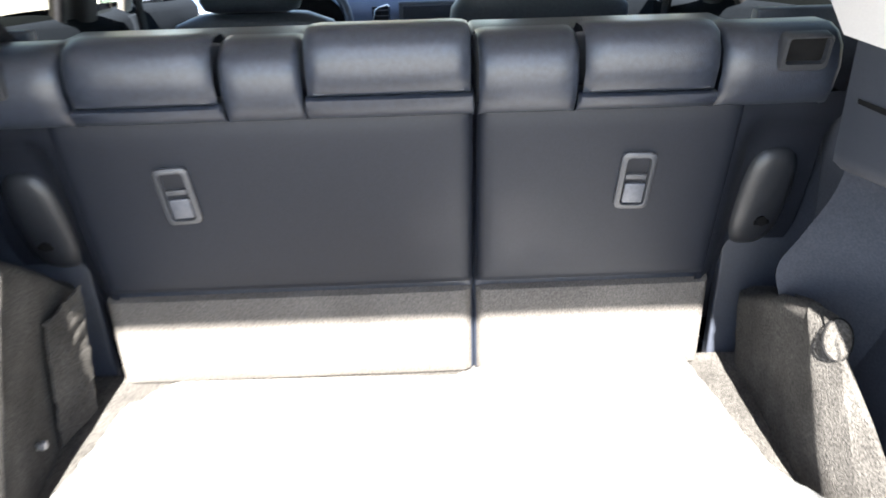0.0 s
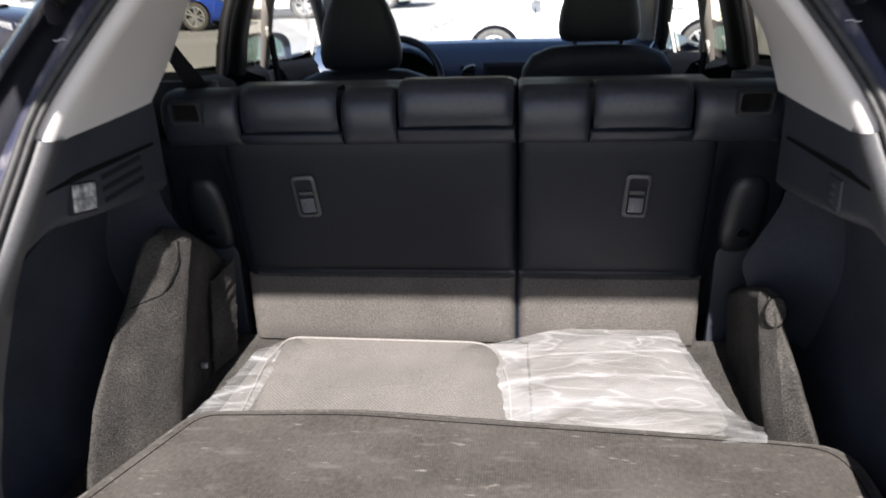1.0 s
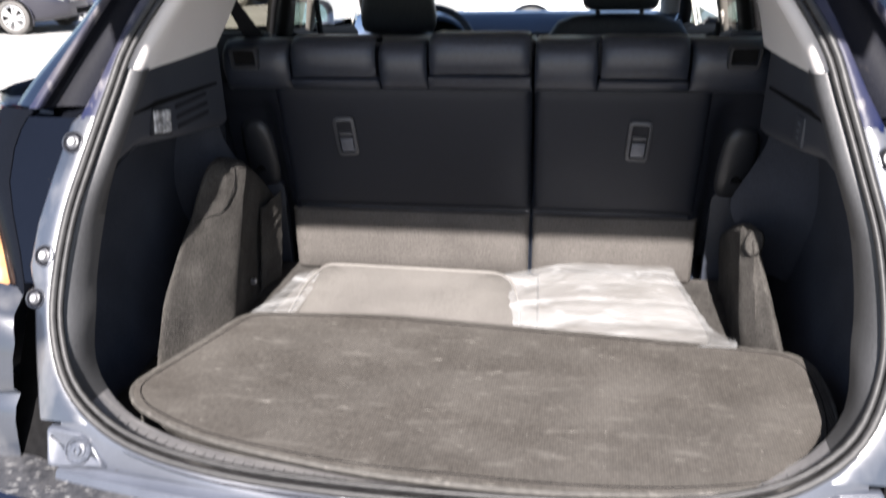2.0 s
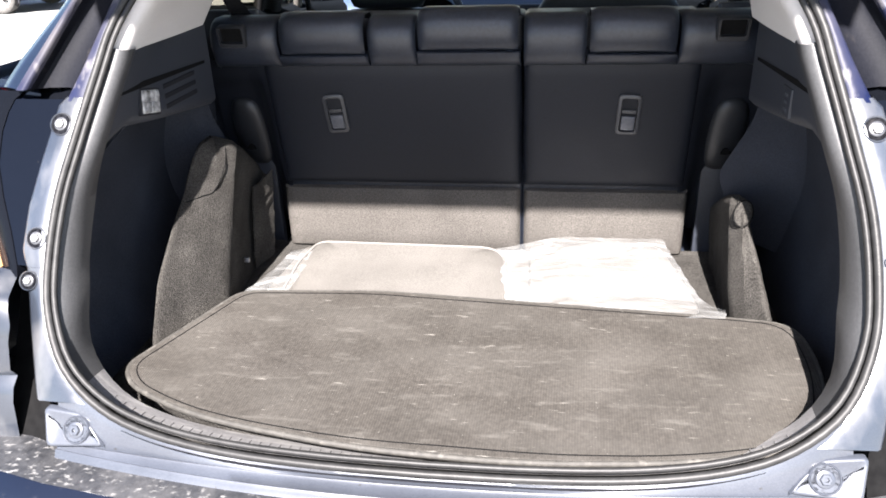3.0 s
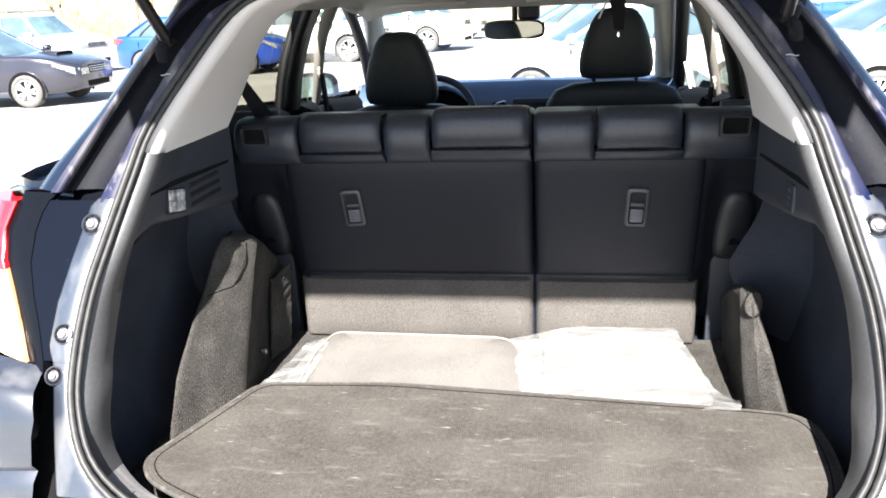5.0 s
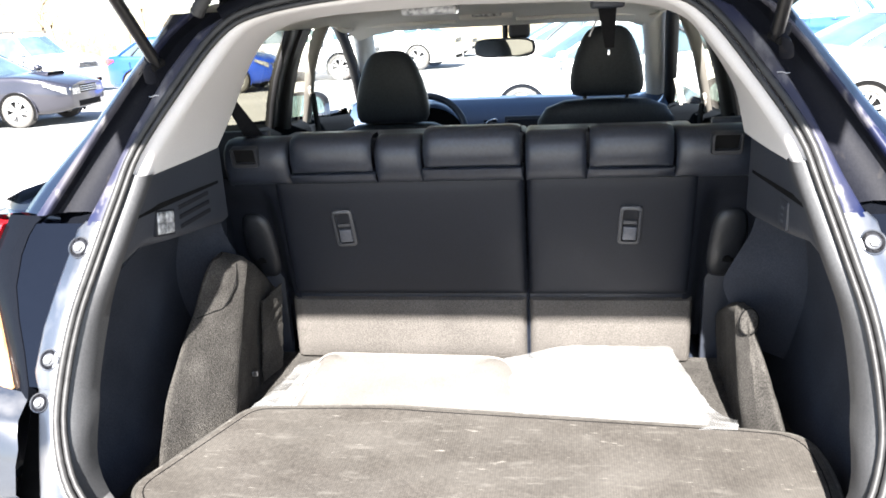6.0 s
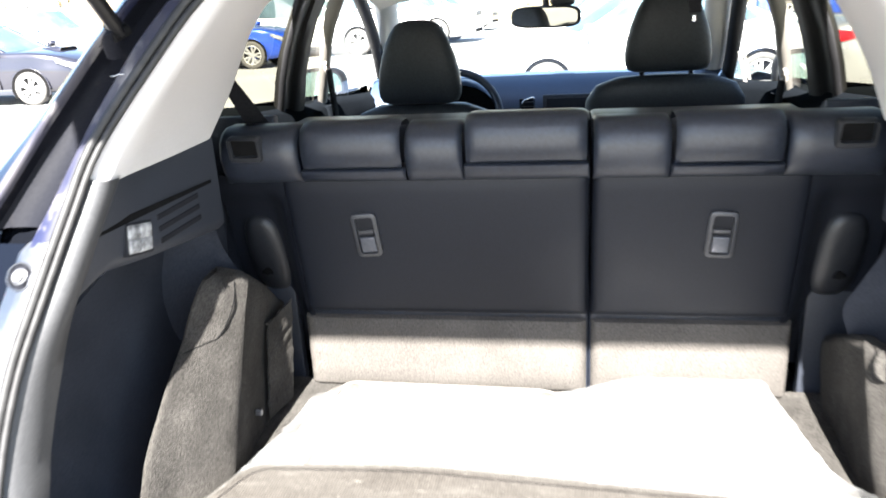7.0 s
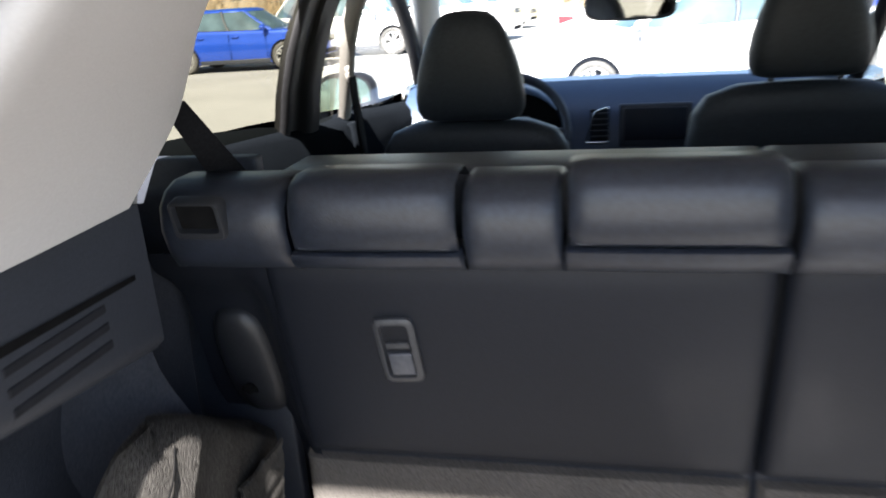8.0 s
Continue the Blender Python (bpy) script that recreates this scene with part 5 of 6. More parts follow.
part("display_bezel", skew(box(0.003, 1.728, 0.985, 0.233, 1.75, 1.126, 0.006)), BLACK, dash)
for flip, x0 in ((1, -0.062), (-1, 0.298)):
    ring = [(x0 + flip * p.x, 1.708, p.y) for p in rounded([(-0.046, 1.005, 0.012), (-0.016, 1.108, 0.014), (0.030, 1.122, 0.010), (0.030, 1.005, 0.012)], 4)]
    vent = part("air_vent", skew(tube(ring, 0.0036, 6, closed=True)), CHROME, dash, "chrome-ringed air vent")
    for k in range(5):
        part("slat", skew(box(x0 - 0.026, 1.712, 1.022 + 0.019 * k, x0 + 0.026, 1.74, 1.026 + 0.019 * k)), BLACK, vent, smooth=False)
    part("vent_throat", skew(box(x0 - 0.03, 1.722, 1.008, x0 + 0.028, 1.742, 1.112)), SLOT, vent, smooth=False)
m = pose(-0.350, 1.60, 1.064, 68, 0, 0)
wheel = part("steering_wheel", skew(tube([m @ Vector((0.185 * math.cos(t * math.pi / 20), 0.185 * math.sin(t * math.pi / 20), 0)) for t in range(40)], 0.016, 8, closed=True)), LEATHER, suv, "black leather steering wheel")
bm = box(-0.075, -0.055, -0.03, 0.075, 0.055, 0.02, 0.02)
bm.transform(m)
part("hub", skew(bm), BLACK, wheel)
for a in (0, 180, 270):
    part("spoke", skew(tube([m @ Vector((0.06 * math.cos(radians(a)), 0.04 * math.sin(radians(a)), 0)), m @ Vector((0.18 * math.cos(radians(a)), 0.18 * math.sin(radians(a)), 0))], 0.014, 6)), BLACK, wheel)

# front shell of the suv, floor and wheels
part("floor_pan", box(-0.78, -0.75, 0.30, 0.78, 2.1, 0.36), BLACK, suv)
part("bonnet", sheet(lambda u, v: ((2 * v - 1) * lerp(0.80, 0.72, u), lerp(2.15, 3.15, u), lerp(1.085, 0.90, u ** 1.6) - 0.06 * abs(2 * v - 1) ** 4), 8, 12), NAVY, suv)
part("front_bumper", loft([[(x, 3.18 - 0.35 * (abs(x) / 0.9) ** 3 + d, z) for x in [(-0.9 + 0.1 * k) for k in range(19)]] for z, d in ((0.25, -0.06), (0.4, 0.02), (0.6, 0.05), (0.78, 0.02), (0.90, -0.03))]), NAVY, suv)
for s in (-1, 1):
    part("body_side", loft([[(s * x, y, z) for x, z in ((0.80, 0.28), (0.88, 0.34), (0.915, 0.6), (0.92, 0.9), (0.895, 1.15), (0.80, 1.262 + k))] for y, k in ((0.06, 0.05), (0.6, 0.015), (1.2, -0.04), (1.8, -0.08), (2.2, -0.17), (2.6, -0.22), (2.95, -0.30))]), NAVY, suv)
    for y in (0.0, 2.62):
        pts = [(0.30, 0.09), (0.345, 0.10), (0.36, 0.06), (0.36, -0.06), (0.345, -0.10), (0.30, -0.09)]
        tyre = part("wheel", loft([[(s * (0.83 + d), y + a * math.cos(t * math.pi / 16), 0.36 + a * math.sin(t * math.pi / 16)) for t in range(32)] for a, d in pts + pts[:1]], True), RUBBER, suv, "black road wheel")
        rim = part("rim", loft([[(s * (0.83 + d), y + a * math.cos(t * math.pi / 16), 0.36 + a * math.sin(t * math.pi / 16)) for t in range(32)] for a, d in ((0.30, 0.088), (0.28, 0.08), (0.27, 0.05), (0.0, 0.05))], True), STEEL, tyre)

# front seats
def front_seat(x, top, post, wide, tall, label):
    seat = thing("front_seat", (x, 1.15, 0.45), label, "car seat", "front seats")
    def ring(z, y, w, d):
        return [Vector((x + w * math.copysign(abs(math.cos(t * math.pi / 14)) ** 0.5, math.cos(t * math.pi / 14)), y + d * math.copysign(abs(math.sin(t * math.pi / 14)) ** 0.6, math.sin(t * math.pi / 14)), z)) for t in range(28)]
    back = part("backrest", skew(loft([ring(q[0] + (top - 1.197) * step(0.45, 1.0, q[0]), *q[1:]) for q in ((0.45, 1.28, 0.22, 0.05), (0.50, 1.27, 0.25, 0.07), (0.8, 1.20, 0.262, 0.075), (1.0, 1.14, 0.258, 0.07), (1.12, 1.11, 0.245, 0.062), (1.165, 1.10, 0.215, 0.055), (1.19, 1.098, 0.15, 0.04), (1.197, 1.097, 0.05, 0.02))], True, True)), SEATF, seat, "black leather backrest")
    part("seat_cushion", skew(box(x - 0.25, 1.25, 0.45, x + 0.25, 1.75, 0.60, 0.05)), SEATF, seat)
    z0 = top + post
    rest = part("headrest", skew(loft([ring(z0 + q[0] * tall, 1.075 - 0.05 * q[0], q[1] * wide, q[2]) for q in ((0.0, 0.105, 0.03), (0.006, 0.127, 0.044), (0.025, 0.1365, 0.05), (0.055, 0.1385, 0.053), (0.10, 0.132, 0.054), (0.145, 0.119, 0.052), (0.19, 0.101, 0.047), (0.215, 0.087, 0.042), (0.235, 0.070, 0.035), (0.245, 0.052, 0.026), (0.249, 0.03, 0.014), (0.25, 0.008, 0.005))], True, True)), SEATF, seat, "black leather headrest")
    for dx in (-0.075, 0.075):
        part("headrest_post", skew(tube([(x + dx, 1.09, top - 0.05), (x + dx, 1.078, z0 + 0.03)], 0.0085, 8)), CHROME, rest, "chrome headrest post")


front_seat(-0.392, 1.198, 0.002, 1.0, 1.06, "black leather driver seat with its headrest lowered")
front_seat(0.393, 1.264, 0.012, 0.94, 0.97, "black leather passenger seat with a raised headrest on chrome posts")

# ---- the parking lot ----
GROUND = mat("sunlit_concrete", (0.235, 0.235, 0.228), (0.33, 0.328, 0.318), 0.9, 0, 30, 0.5, 90, spec=0.2, big=0.25, stain=0.2, dist=0.01)
bm = sheet(lambda u, v: (lerp(-400, 400, u), lerp(-300, 700, v), 0.0), 4, 4)
tagged(part("ground", bm, GROUND, None, "pale sunlit parking lot surface"), category="ground", kind="structure")
KERB = mat("concrete_kerb", (0.42, 0.41, 0.38), (0.55, 0.53, 0.50), 0.9, 0, 40, 0.4, spec=0.2, big=1.0)
tagged(part("kerb", box(-60, 34.0, 0.0, 60, 34.3, 0.15, 0.03), KERB, None, "pale concrete kerb along the lot"), category="kerb", kind="structure")
DRY = mat("dry_grass", (0.28, 0.23, 0.13), (0.38, 0.33, 0.19), 1.0, 0, 6, 0.8, 30, spec=0.1, big=0.4, stain=0.3, dist=0.05)
tagged(part("verge", sheet(lambda u, v: (lerp(-120, 120, u), lerp(34.3, 80, v), 0.12 + 0.35 * v + 0.12 * noise.noise(Vector((u * 30, v * 12, 0)))), 40, 14), DRY, None, "dry straw-coloured grass bank"), category="ground", kind="structure")

CARGLASS = mat("dark_car_glass", (0.05, 0.085, 0.10), (0.075, 0.12, 0.14), 0.06, 0, 3, 0.0, coat=1.0, spec=1.0, stain=0.3, rvar=0.03)
LAMPLENS = mat("headlamp_lens", (0.10, 0.105, 0.11), (0.42, 0.42, 0.42), 0.1, 0.0, 25, 0.3, 60, coat=1.0, stain=0.2)
# Pale from dust, and lightened further for the glare of overexposure.
TYRE = mat("dusty_tyre_rubber", (0.06, 0.058, 0.055), (0.10, 0.096, 0.09), 0.85, 0, 40, 0.3)
ALLOY = mat("alloy_rim", (0.5, 0.5, 0.5), (0.62, 0.62, 0.62), 0.35, 0.7, 30, 0.05)
NUMBERPLATE = mat("plate_white", (0.6, 0.6, 0.6), (0.65, 0.65, 0.65), 0.5, 0, 30, 0.0)


def paint(name, c, metal=0.2):
    return mat(name, tuple(0.92 * v for v in c), c, 0.3, metal, 600, 0.02, coat=1.0, stain=0.06, big=1.5)


WHITE = paint("white_car_paint", (0.75, 0.75, 0.74), 0.0)
DARK = paint("black_blue_car_paint", (0.022, 0.022, 0.032), 0.35)
BLUE = paint("bright_blue_car_paint", (0.015, 0.07, 0.45), 0.3)
SILVER = paint("silver_car_paint", (0.45, 0.46, 0.47), 0.6)
RED = paint("red_car_paint", (0.5, 0.02, 0.02), 0.1)
FORMS = {
    # length, width, height, belt height, bonnet height, tail height, then along the length: bonnet end, screen top, roof end, window base end; wheel radius
    "sedan": (4.62, 1.80, 1.46, 0.95, 0.93, 1.03, 0.255, 0.43, 0.69, 0.87, 0.30),
    "hatchback": (4.35, 1.79, 1.50, 0.98, 0.96, 1.06, 0.235, 0.40, 0.80, 0.955, 0.335),
    "suv": (4.7, 1.86, 1.74, 1.10, 1.10, 1.16, 0.235, 0.375, 0.87, 0.97, 0.365),
    "pickup": (5.6, 1.95, 1.85, 1.17, 1.17, 1.15, 0.25, 0.35, 0.56, 0.60, 0.39),
}


def parked_car(form, colour, at, heading, label, scoop=False):
    """A parked car built along +x (its nose), then set down and turned."""
    L, W, H, belt, bon, tail, f0, f1, f2, f3, wr = FORMS[form]
    car = thing("parked_car", (0, 0, 0), label, "car", "cars in the lot")
    hw, nose = W / 2, L / 2
    X = lambda t: nose - t * L
    clamp = lambda v: max(0.0, min(1.0, v))

    def plan(t):
        """Half the body's width along its length, rounded in at both ends."""
        a, b = math.sin(clamp(t / 0.15) * math.pi / 2) ** 0.75, math.sin(clamp((1 - t) / 0.12) * math.pi / 2) ** 0.75
        return hw * min(0.66 + 0.34 * a, 0.76 + 0.24 * b)

    def crown(t):
        """Height of the bonnet, beltline or boot lid at the middle."""
        if t < f0:
            return lerp(bon - 0.16, bon + 0.035, math.sin(clamp(t / f0) * math.pi / 2) ** 0.9)
        if t < f3:
            return lerp(bon + 0.035, tail + 0.02, (t - f0) / (f3 - f0)) if form != "pickup" else belt
        return tail + 0.02 - 0.09 * clamp((t - f3) / max(0.02, 1 - f3)) ** 3

    def shoulder(t):
        return min(crown(t) - 0.035, lerp(belt - 0.03, tail - 0.02, clamp((t - f0) / (f3 - f0)))) - 0.03 * clamp((0.08 - t) / 0.08)

    def section(t):
        w, zs, zc = plan(t), shoulder(t), crown(t)
        lo = 0.20 + 0.10 * abs(2 * t - 1) ** 8
        h = zs - lo
        half = [(0.0, lo), (0.84, lo), (0.935, lo + 0.025), (0.972, lo + 0.10), (0.988, lo + 0.32 * h), (1.0, lo + 0.50 * h), (0.997, lo + 0.66 * h), (0.978, lo + 0.73 * h), (0.974, lo + 0.86 * h), (0.958, zs - 0.03), (0.93, zs - 0.004), (0.86, zs + 0.008), (0.5, lerp(zs, zc, 0.75)), (0.2, zc - 0.002), (0.0, zc)]
        return [(X(t), y * w, z) for y, z in half] + [(X(t), -y * w, z) for y, z in half[-2:0:-1]]

    stops = [0.0, 0.006, 0.016, 0.03, 0.05, 0.075, 0.105] + [0.105 + 0.79 * k / 26 for k in range(1, 27)] + [0.92, 0.945, 0.965, 0.98, 0.991, 1.0]
    body = part("body", loft([section(t) for t in stops], True, True), colour, car)

    # glasshouse: bowed screens, side windows in a rounded ring, roof and posts
    gx = [X(f0), X(f1), X(f2), X(f3)]
    z_low, z_top = belt - 0.035, H - 0.055
    wb, wt = hw * 0.915, hw * 0.70

    def ring(v):
        xf, xr = lerp(gx[0] + 0.05, gx[1] + 0.02, v ** 0.93), lerp(gx[3], gx[2] - 0.02, v ** 1.12)
        w, z = lerp(wb, wt, v ** 1.15), lerp(z_low, z_top, v)
        zr = lerp(z_low + tail - belt, z_top, v)
        screen = [Vector((xf - 0.24 * abs(q) ** 2.4, 0.86 * w * q, z)) for q in (-1, -0.66, -0.33, 0, 0.33, 0.66, 1)]
        rear = [Vector((xr + 0.16 * abs(q) ** 2.4, 0.86 * w * q, zr)) for q in (1, 0.6, 0.2, -0.2, -0.6, -1)]
        sides = []
        for sgn, a, b in ((1, screen[-1], rear[0]), (-1, rear[-1], screen[0])):
            sides.append([Vector((lerp(a.x, b.x, p), sgn * w * (0.86 + 0.14 * (1 - abs(2 * p - 1) ** 5)), lerp(a.z, b.z, p))) for p in (0, 0.06, 0.14, 0.26, 0.38, 0.5, 0.62, 0.74, 0.86, 0.94, 1)])
        return screen, sides[0], rear, sides[1]
    rings = [ring(v) for v in (0.0, 0.25, 0.5, 0.75, 0.97)]
    part("windscreen", loft([q[0] for q in rings]), CARGLASS, car)
    part("rear_window", loft([q[2] for q in rings]), CARGLASS, car)
    cut = {"sedan": 5, "hatchback": 4, "suv": 4, "pickup": 5}[form]
    for k in (1, 3):
        for a, b in ((0, cut), (cut, 10)) if k == 1 else ((0, 10 - cut), (10 - cut, 10)):
            part("side_window", loft([q[k][a:b + 1] for q in rings]), CARGLASS, car)
        at_post = cut if k == 1 else 10 - cut
        ends = (0, 10) if k == 1 else (10, 0)
        for i, rad in ((ends[0], 0.040), (at_post, 0.032), (ends[1], 0.055), ((8 if k == 1 else 2), 0.035 if form != "pickup" else 0.02)):
            out = Vector((0, 0.004 if k == 1 else -0.004, 0))
            part("window_post", tube([q[k][i] + out for q in rings], rad, 8, 0.7), colour if i in ends else BLACK, car)
        part("window_moulding", tube([p + Vector((0, 0.012 if k == 1 else -0.012, 0.004)) for p in rings[0][k][1:-1]], 0.012, 8), BLACK, car)
    tops = [ring(v) for v in (0.93, 0.965, 1.0)]
    loop = lambda r, dz, k: [Vector((lerp((gx[1] + gx[2]) / 2, p.x, k), p.y * k, p.z + dz)) for p in r[0][:-1] + r[1][:-1] + r[2][:-1] + r[3][:-1]]
    part("roof", loft([loop(tops[0], 0.0, 1.012), loop(tops[1], 0.0, 1.015), loop(tops[2], 0.008, 1.0), loop(tops[2], 0.030, 0.93), loop(tops[2], 0.046, 0.75), loop(tops[2], 0.054, 0.45), loop(tops[2], 0.055, 0.1)], True, True), colour, car)

    for s in (-1, 1):
        side = lambda t, f, off: s * (plan(t) * f + off)
        if form == "suv":
            part("roof_rack", tube(smooth_line([(gx[1] - 0.25, s * wt * 0.86, H - 0.02), (gx[1] - 0.32, s * wt * 0.87, H + 0.04), (gx[2] + 0.4, s * wt * 0.87, H + 0.04), (gx[2] + 0.25, s * wt * 0.86, H - 0.02)], 4), 0.016, 8), BLACK, car, "dark roof rail")
        mid = rings[0][1][cut].x
        for x in (mid, gx[0] - 0.30, rings[0][1][8].x):
            part("door_seam", box(x - 0.004, s * hw * 0.975, 0.30, x + 0.004, s * (hw + 0.0025), belt - 0.10), VOID, body, smooth=False)
        part("sill_strip", box(X(0.72), s * hw * 0.93, 0.20, X(0.27), s * (hw * 0.992), 0.30, 0.012), BLACK, body)
        for hx in (mid + 0.16, mid - 0.75):
            part("door_handle", tube([(hx - 0.09, s * hw * 0.985, belt - 0.145), (hx - 0.05, s * (hw + 0.022), belt - 0.14), (hx + 0.05, s * (hw + 0.022), belt - 0.14), (hx + 0.09, s * hw * 0.985, belt - 0.145)], 0.013, 8), colour, body)
        shell = part("door_mirror", loft([[(gx[0] - 0.30 + x, s * (hw + 0.085 + 0.095 * k * math.cos(q * math.pi / 8)), belt + 0.05 + 0.065 * k * math.sin(q * math.pi / 8)) for q in range(16)] for x, k in ((-0.06, 0.92), (-0.05, 1.0), (0.0, 1.0), (0.05, 0.8), (0.075, 0.35))], True, True), colour, body)
        part("mirror_foot", tube([(gx[0] - 0.30, s * hw * 0.9, belt + 0.0), (gx[0] - 0.30, s * (hw + 0.03), belt + 0.03)], 0.022, 8), BLACK, shell)
        lamp = lambda u, v: (X(lerp(0.014, 0.085, u)), s * (plan(lerp(0.014, 0.085, u)) * lerp(0.995, 1.0, v) + 0.006), shoulder(lerp(0.014, 0.085, u)) - 0.05 - lerp(0.0, 0.125 * (1 - 0.55 * u), v))
        light = part("headlamp", sheet(lamp, 10, 4), LAMPLENS, body, "clear swept headlamp", solid=-0.004)
        part("projector", tube([(X(0.02), s * plan(0.02) * 0.88, bon - 0.275), (X(0.006), s * plan(0.006) * 0.90, bon - 0.275)], 0.042, 12), CHROME, light)
        part("front_lens", sheet(lambda u, v: (X(0.0) + 0.006, s * plan(0.0) * lerp(0.52, 0.99, u), shoulder(0.0) - 0.045 - lerp(0.0, 0.11, v)), 4, 2), LAMPLENS, light)
        rear_lens = lambda u, v: (X(lerp(0.994, 0.93, u)), s * (plan(lerp(0.994, 0.93, u)) * 0.978 + 0.010), shoulder(0.96) - 0.05 - lerp(0.03 * u, 0.17 * (1 - 0.55 * u), v))
        light = part("tail_light", sheet(rear_lens, 8, 4), REDLENS, body, "red wraparound tail light", solid=-0.004)
        part("boot_lens", sheet(lambda u, v: (X(1.0) - 0.006, s * plan(1.0) * lerp(0.45, 0.985, u), shoulder(0.96) - 0.055 - lerp(0.0, 0.09 + 0.06 * u * u, v)), 6, 3), REDLENS, light)
        for wx in (X(0.20), X(0.805)):
            well = loft([[(wx + a * math.cos(t * math.pi / 18), s * (hw - 0.014 + d), wr + a * math.sin(t * math.pi / 18)) for t in range(-3, 22)] for a, d in ((wr + 0.062, -0.004), (wr + 0.060, 0.0165), (wr + 0.045, 0.018), (wr - 0.01, 0.0165), (0.0, 0.0))])
            part("wheel_arch", well, VOID, body)
            part("arch_lip", tube([(wx + (wr + 0.058) * math.cos(t * math.pi / 18), s * (hw - 0.004), wr + (wr + 0.058) * math.sin(t * math.pi / 18)) for t in range(-2, 21)], 0.011, 8), colour if form != "suv" else BLACK, body)
            prof = [(wr * 0.70, 0.012), (wr * 0.75, 0.024), (wr * 0.93, 0.022), (wr * 0.99, 0.004), (wr, -0.03), (wr, -0.16), (wr * 0.7, -0.2)]
            turn = lambda rows, k=28: [[(wx + a * math.cos(t * 2 * math.pi / k), s * (hw - 0.002 + d), wr + a * math.sin(t * 2 * math.pi / k)) for t in range(k)] for a, d in rows]
            tyre = part("wheel", loft(turn(prof), True), TYRE, car)
            # Grey behind the spokes, not black: veiling glare is put into the colour.
            part("rim", loft(turn(((wr * 0.71, 0.014), (wr * 0.68, 0.016), (wr * 0.64, -0.004), (wr * 0.62, -0.05), (0.0, -0.05))), True), STEEL, tyre)
            bm = bmesh.new()
            for k in range(10):
                ang = (k // 2) * 2 * math.pi / 5 + (0.23 if k % 2 else -0.23)
                c, sn = math.cos(ang), math.sin(ang)
                q = [(0.035, -0.019), (wr * 0.67, -0.024), (wr * 0.67, 0.024), (0.035, 0.019)]
                bm.faces.new([bm.verts.new((wx + u * c - v * sn, s * (hw + 0.004 + 0.008 * (u > 0.1)), wr + u * sn + v * c)) for u, v in q])
            loft(turn(((wr * 0.71, 0.016), (wr * 0.645, 0.020))), True, bm=bm)
            loft(turn(((0.052, -0.01), (0.052, 0.012), (0.0, 0.016)), 12), True, bm=bm)
            part("rim_face", bm, ALLOY, tyre, "bright twin-spoke alloy rim", smooth=False, solid=0.012)
        part("fog_lamp", box(nose - 0.16, s * hw * 0.50, 0.33, nose + 0.006 - 0.05, s * hw * 0.64, 0.42, 0.02), CLEARLENS, body)
    zn = crown(0.0)
    grille = part("grille", box(nose - 0.06, -hw * 0.36, zn - 0.21, nose + 0.010, hw * 0.36, zn - 0.06, 0.02), VOID, body, "dark grille")
    for k in range(3):
        part("chrome_bar", tube([(nose + 0.011, -hw * 0.34, zn - 0.175 + 0.04 * k), (nose + 0.015, 0, zn - 0.175 + 0.04 * k), (nose + 0.011, hw * 0.34, zn - 0.175 + 0.04 * k)], 0.006, 8), CHROME, grille)
    part("lower_grille", box(nose - 0.1, -hw * 0.46, 0.31, nose + 0.006, hw * 0.46, 0.43, 0.02), VOID, body)
    part("number_plate", box(-nose - 0.010, -0.16, tail - 0.36, -nose + 0.04, 0.16, tail - 0.22), NUMBERPLATE, body, smooth=False)
    part("rear_skirt", box(-nose - 0.006, -hw * 0.72, 0.30, -nose + 0.2, hw * 0.72, 0.42, 0.03), BLACK, body)
    if scoop:
        part("bonnet_scoop", loft([[(X(t), y * k, crown(t) + z - 0.006) for y, z in ((-0.30, 0.0), (-0.27, h), (0.27, h), (0.30, 0.0))] for t, k, h in ((0.125, 1.0, 0.055), (0.15, 0.98, 0.055), (0.21, 0.9, 0.01))]), colour, body, "bonnet scoop")
        part("scoop_mouth", box(X(0.127) - 0.01, -0.26, crown(0.125), X(0.1245), 0.26, crown(0.125) + 0.042, 0.006), VOID, body)
    if form == "pickup":
        part("load_bed", box(X(0.985), -hw * 0.8, belt - 0.04, X(0.63), hw * 0.8, belt + 0.03), VOID, body)
    car.location, car.rotation_euler = (*at, 0), (0, 0, radians(heading))
    return car


parked_car("sedan", DARK, (-10.97, 11.74), 5, "black-blue sedan with a bonnet scoop and bright alloy wheels", True)
parked_car("suv", WHITE, (-15.2, 19.2), -12, "white suv parked behind the dark sedan")
parked_car("hatchback", BLUE, (-9.0, 17.5), 2, "bright blue hatchback with alloy wheels")
parked_car("pickup", WHITE, (-5.6, 24.0), -8, "white pickup across the lane")
parked_car("suv", WHITE, (-7.2, 20.6), 0, "white suv with silver wheels")
parked_car("suv", WHITE, (-6.4, 31.5), -6, "white suv facing the lane")
parked_car("pickup", SILVER, (-9.3, 28.8), -4, "silver pickup in the far row")
parked_car("sedan", SILVER, (-5.2, 30.8), -12, "silver sedan in the far row")
parked_car("sedan", WHITE, (1.06, 9.96), 185, "white sedan parked across, ahead of the suv")
parked_car("sedan", WHITE, (1.1, 16.3), 8, "white sedan with red tail lights in the second row")
parked_car("hatchback", SILVER, (9.8, 17.2), 0, "silver hatchback in the second row")
parked_car("sedan", SILVER, (5.1, 8.7), 5, "silver sedan parked beside the suv")
parked_car("suv", RED, (8.6, 13.0), 5, "red suv behind the silver sedan")
parked_car("sedan", SILVER, (2.6, 23.5), 172, "silver sedan farther along the lot")
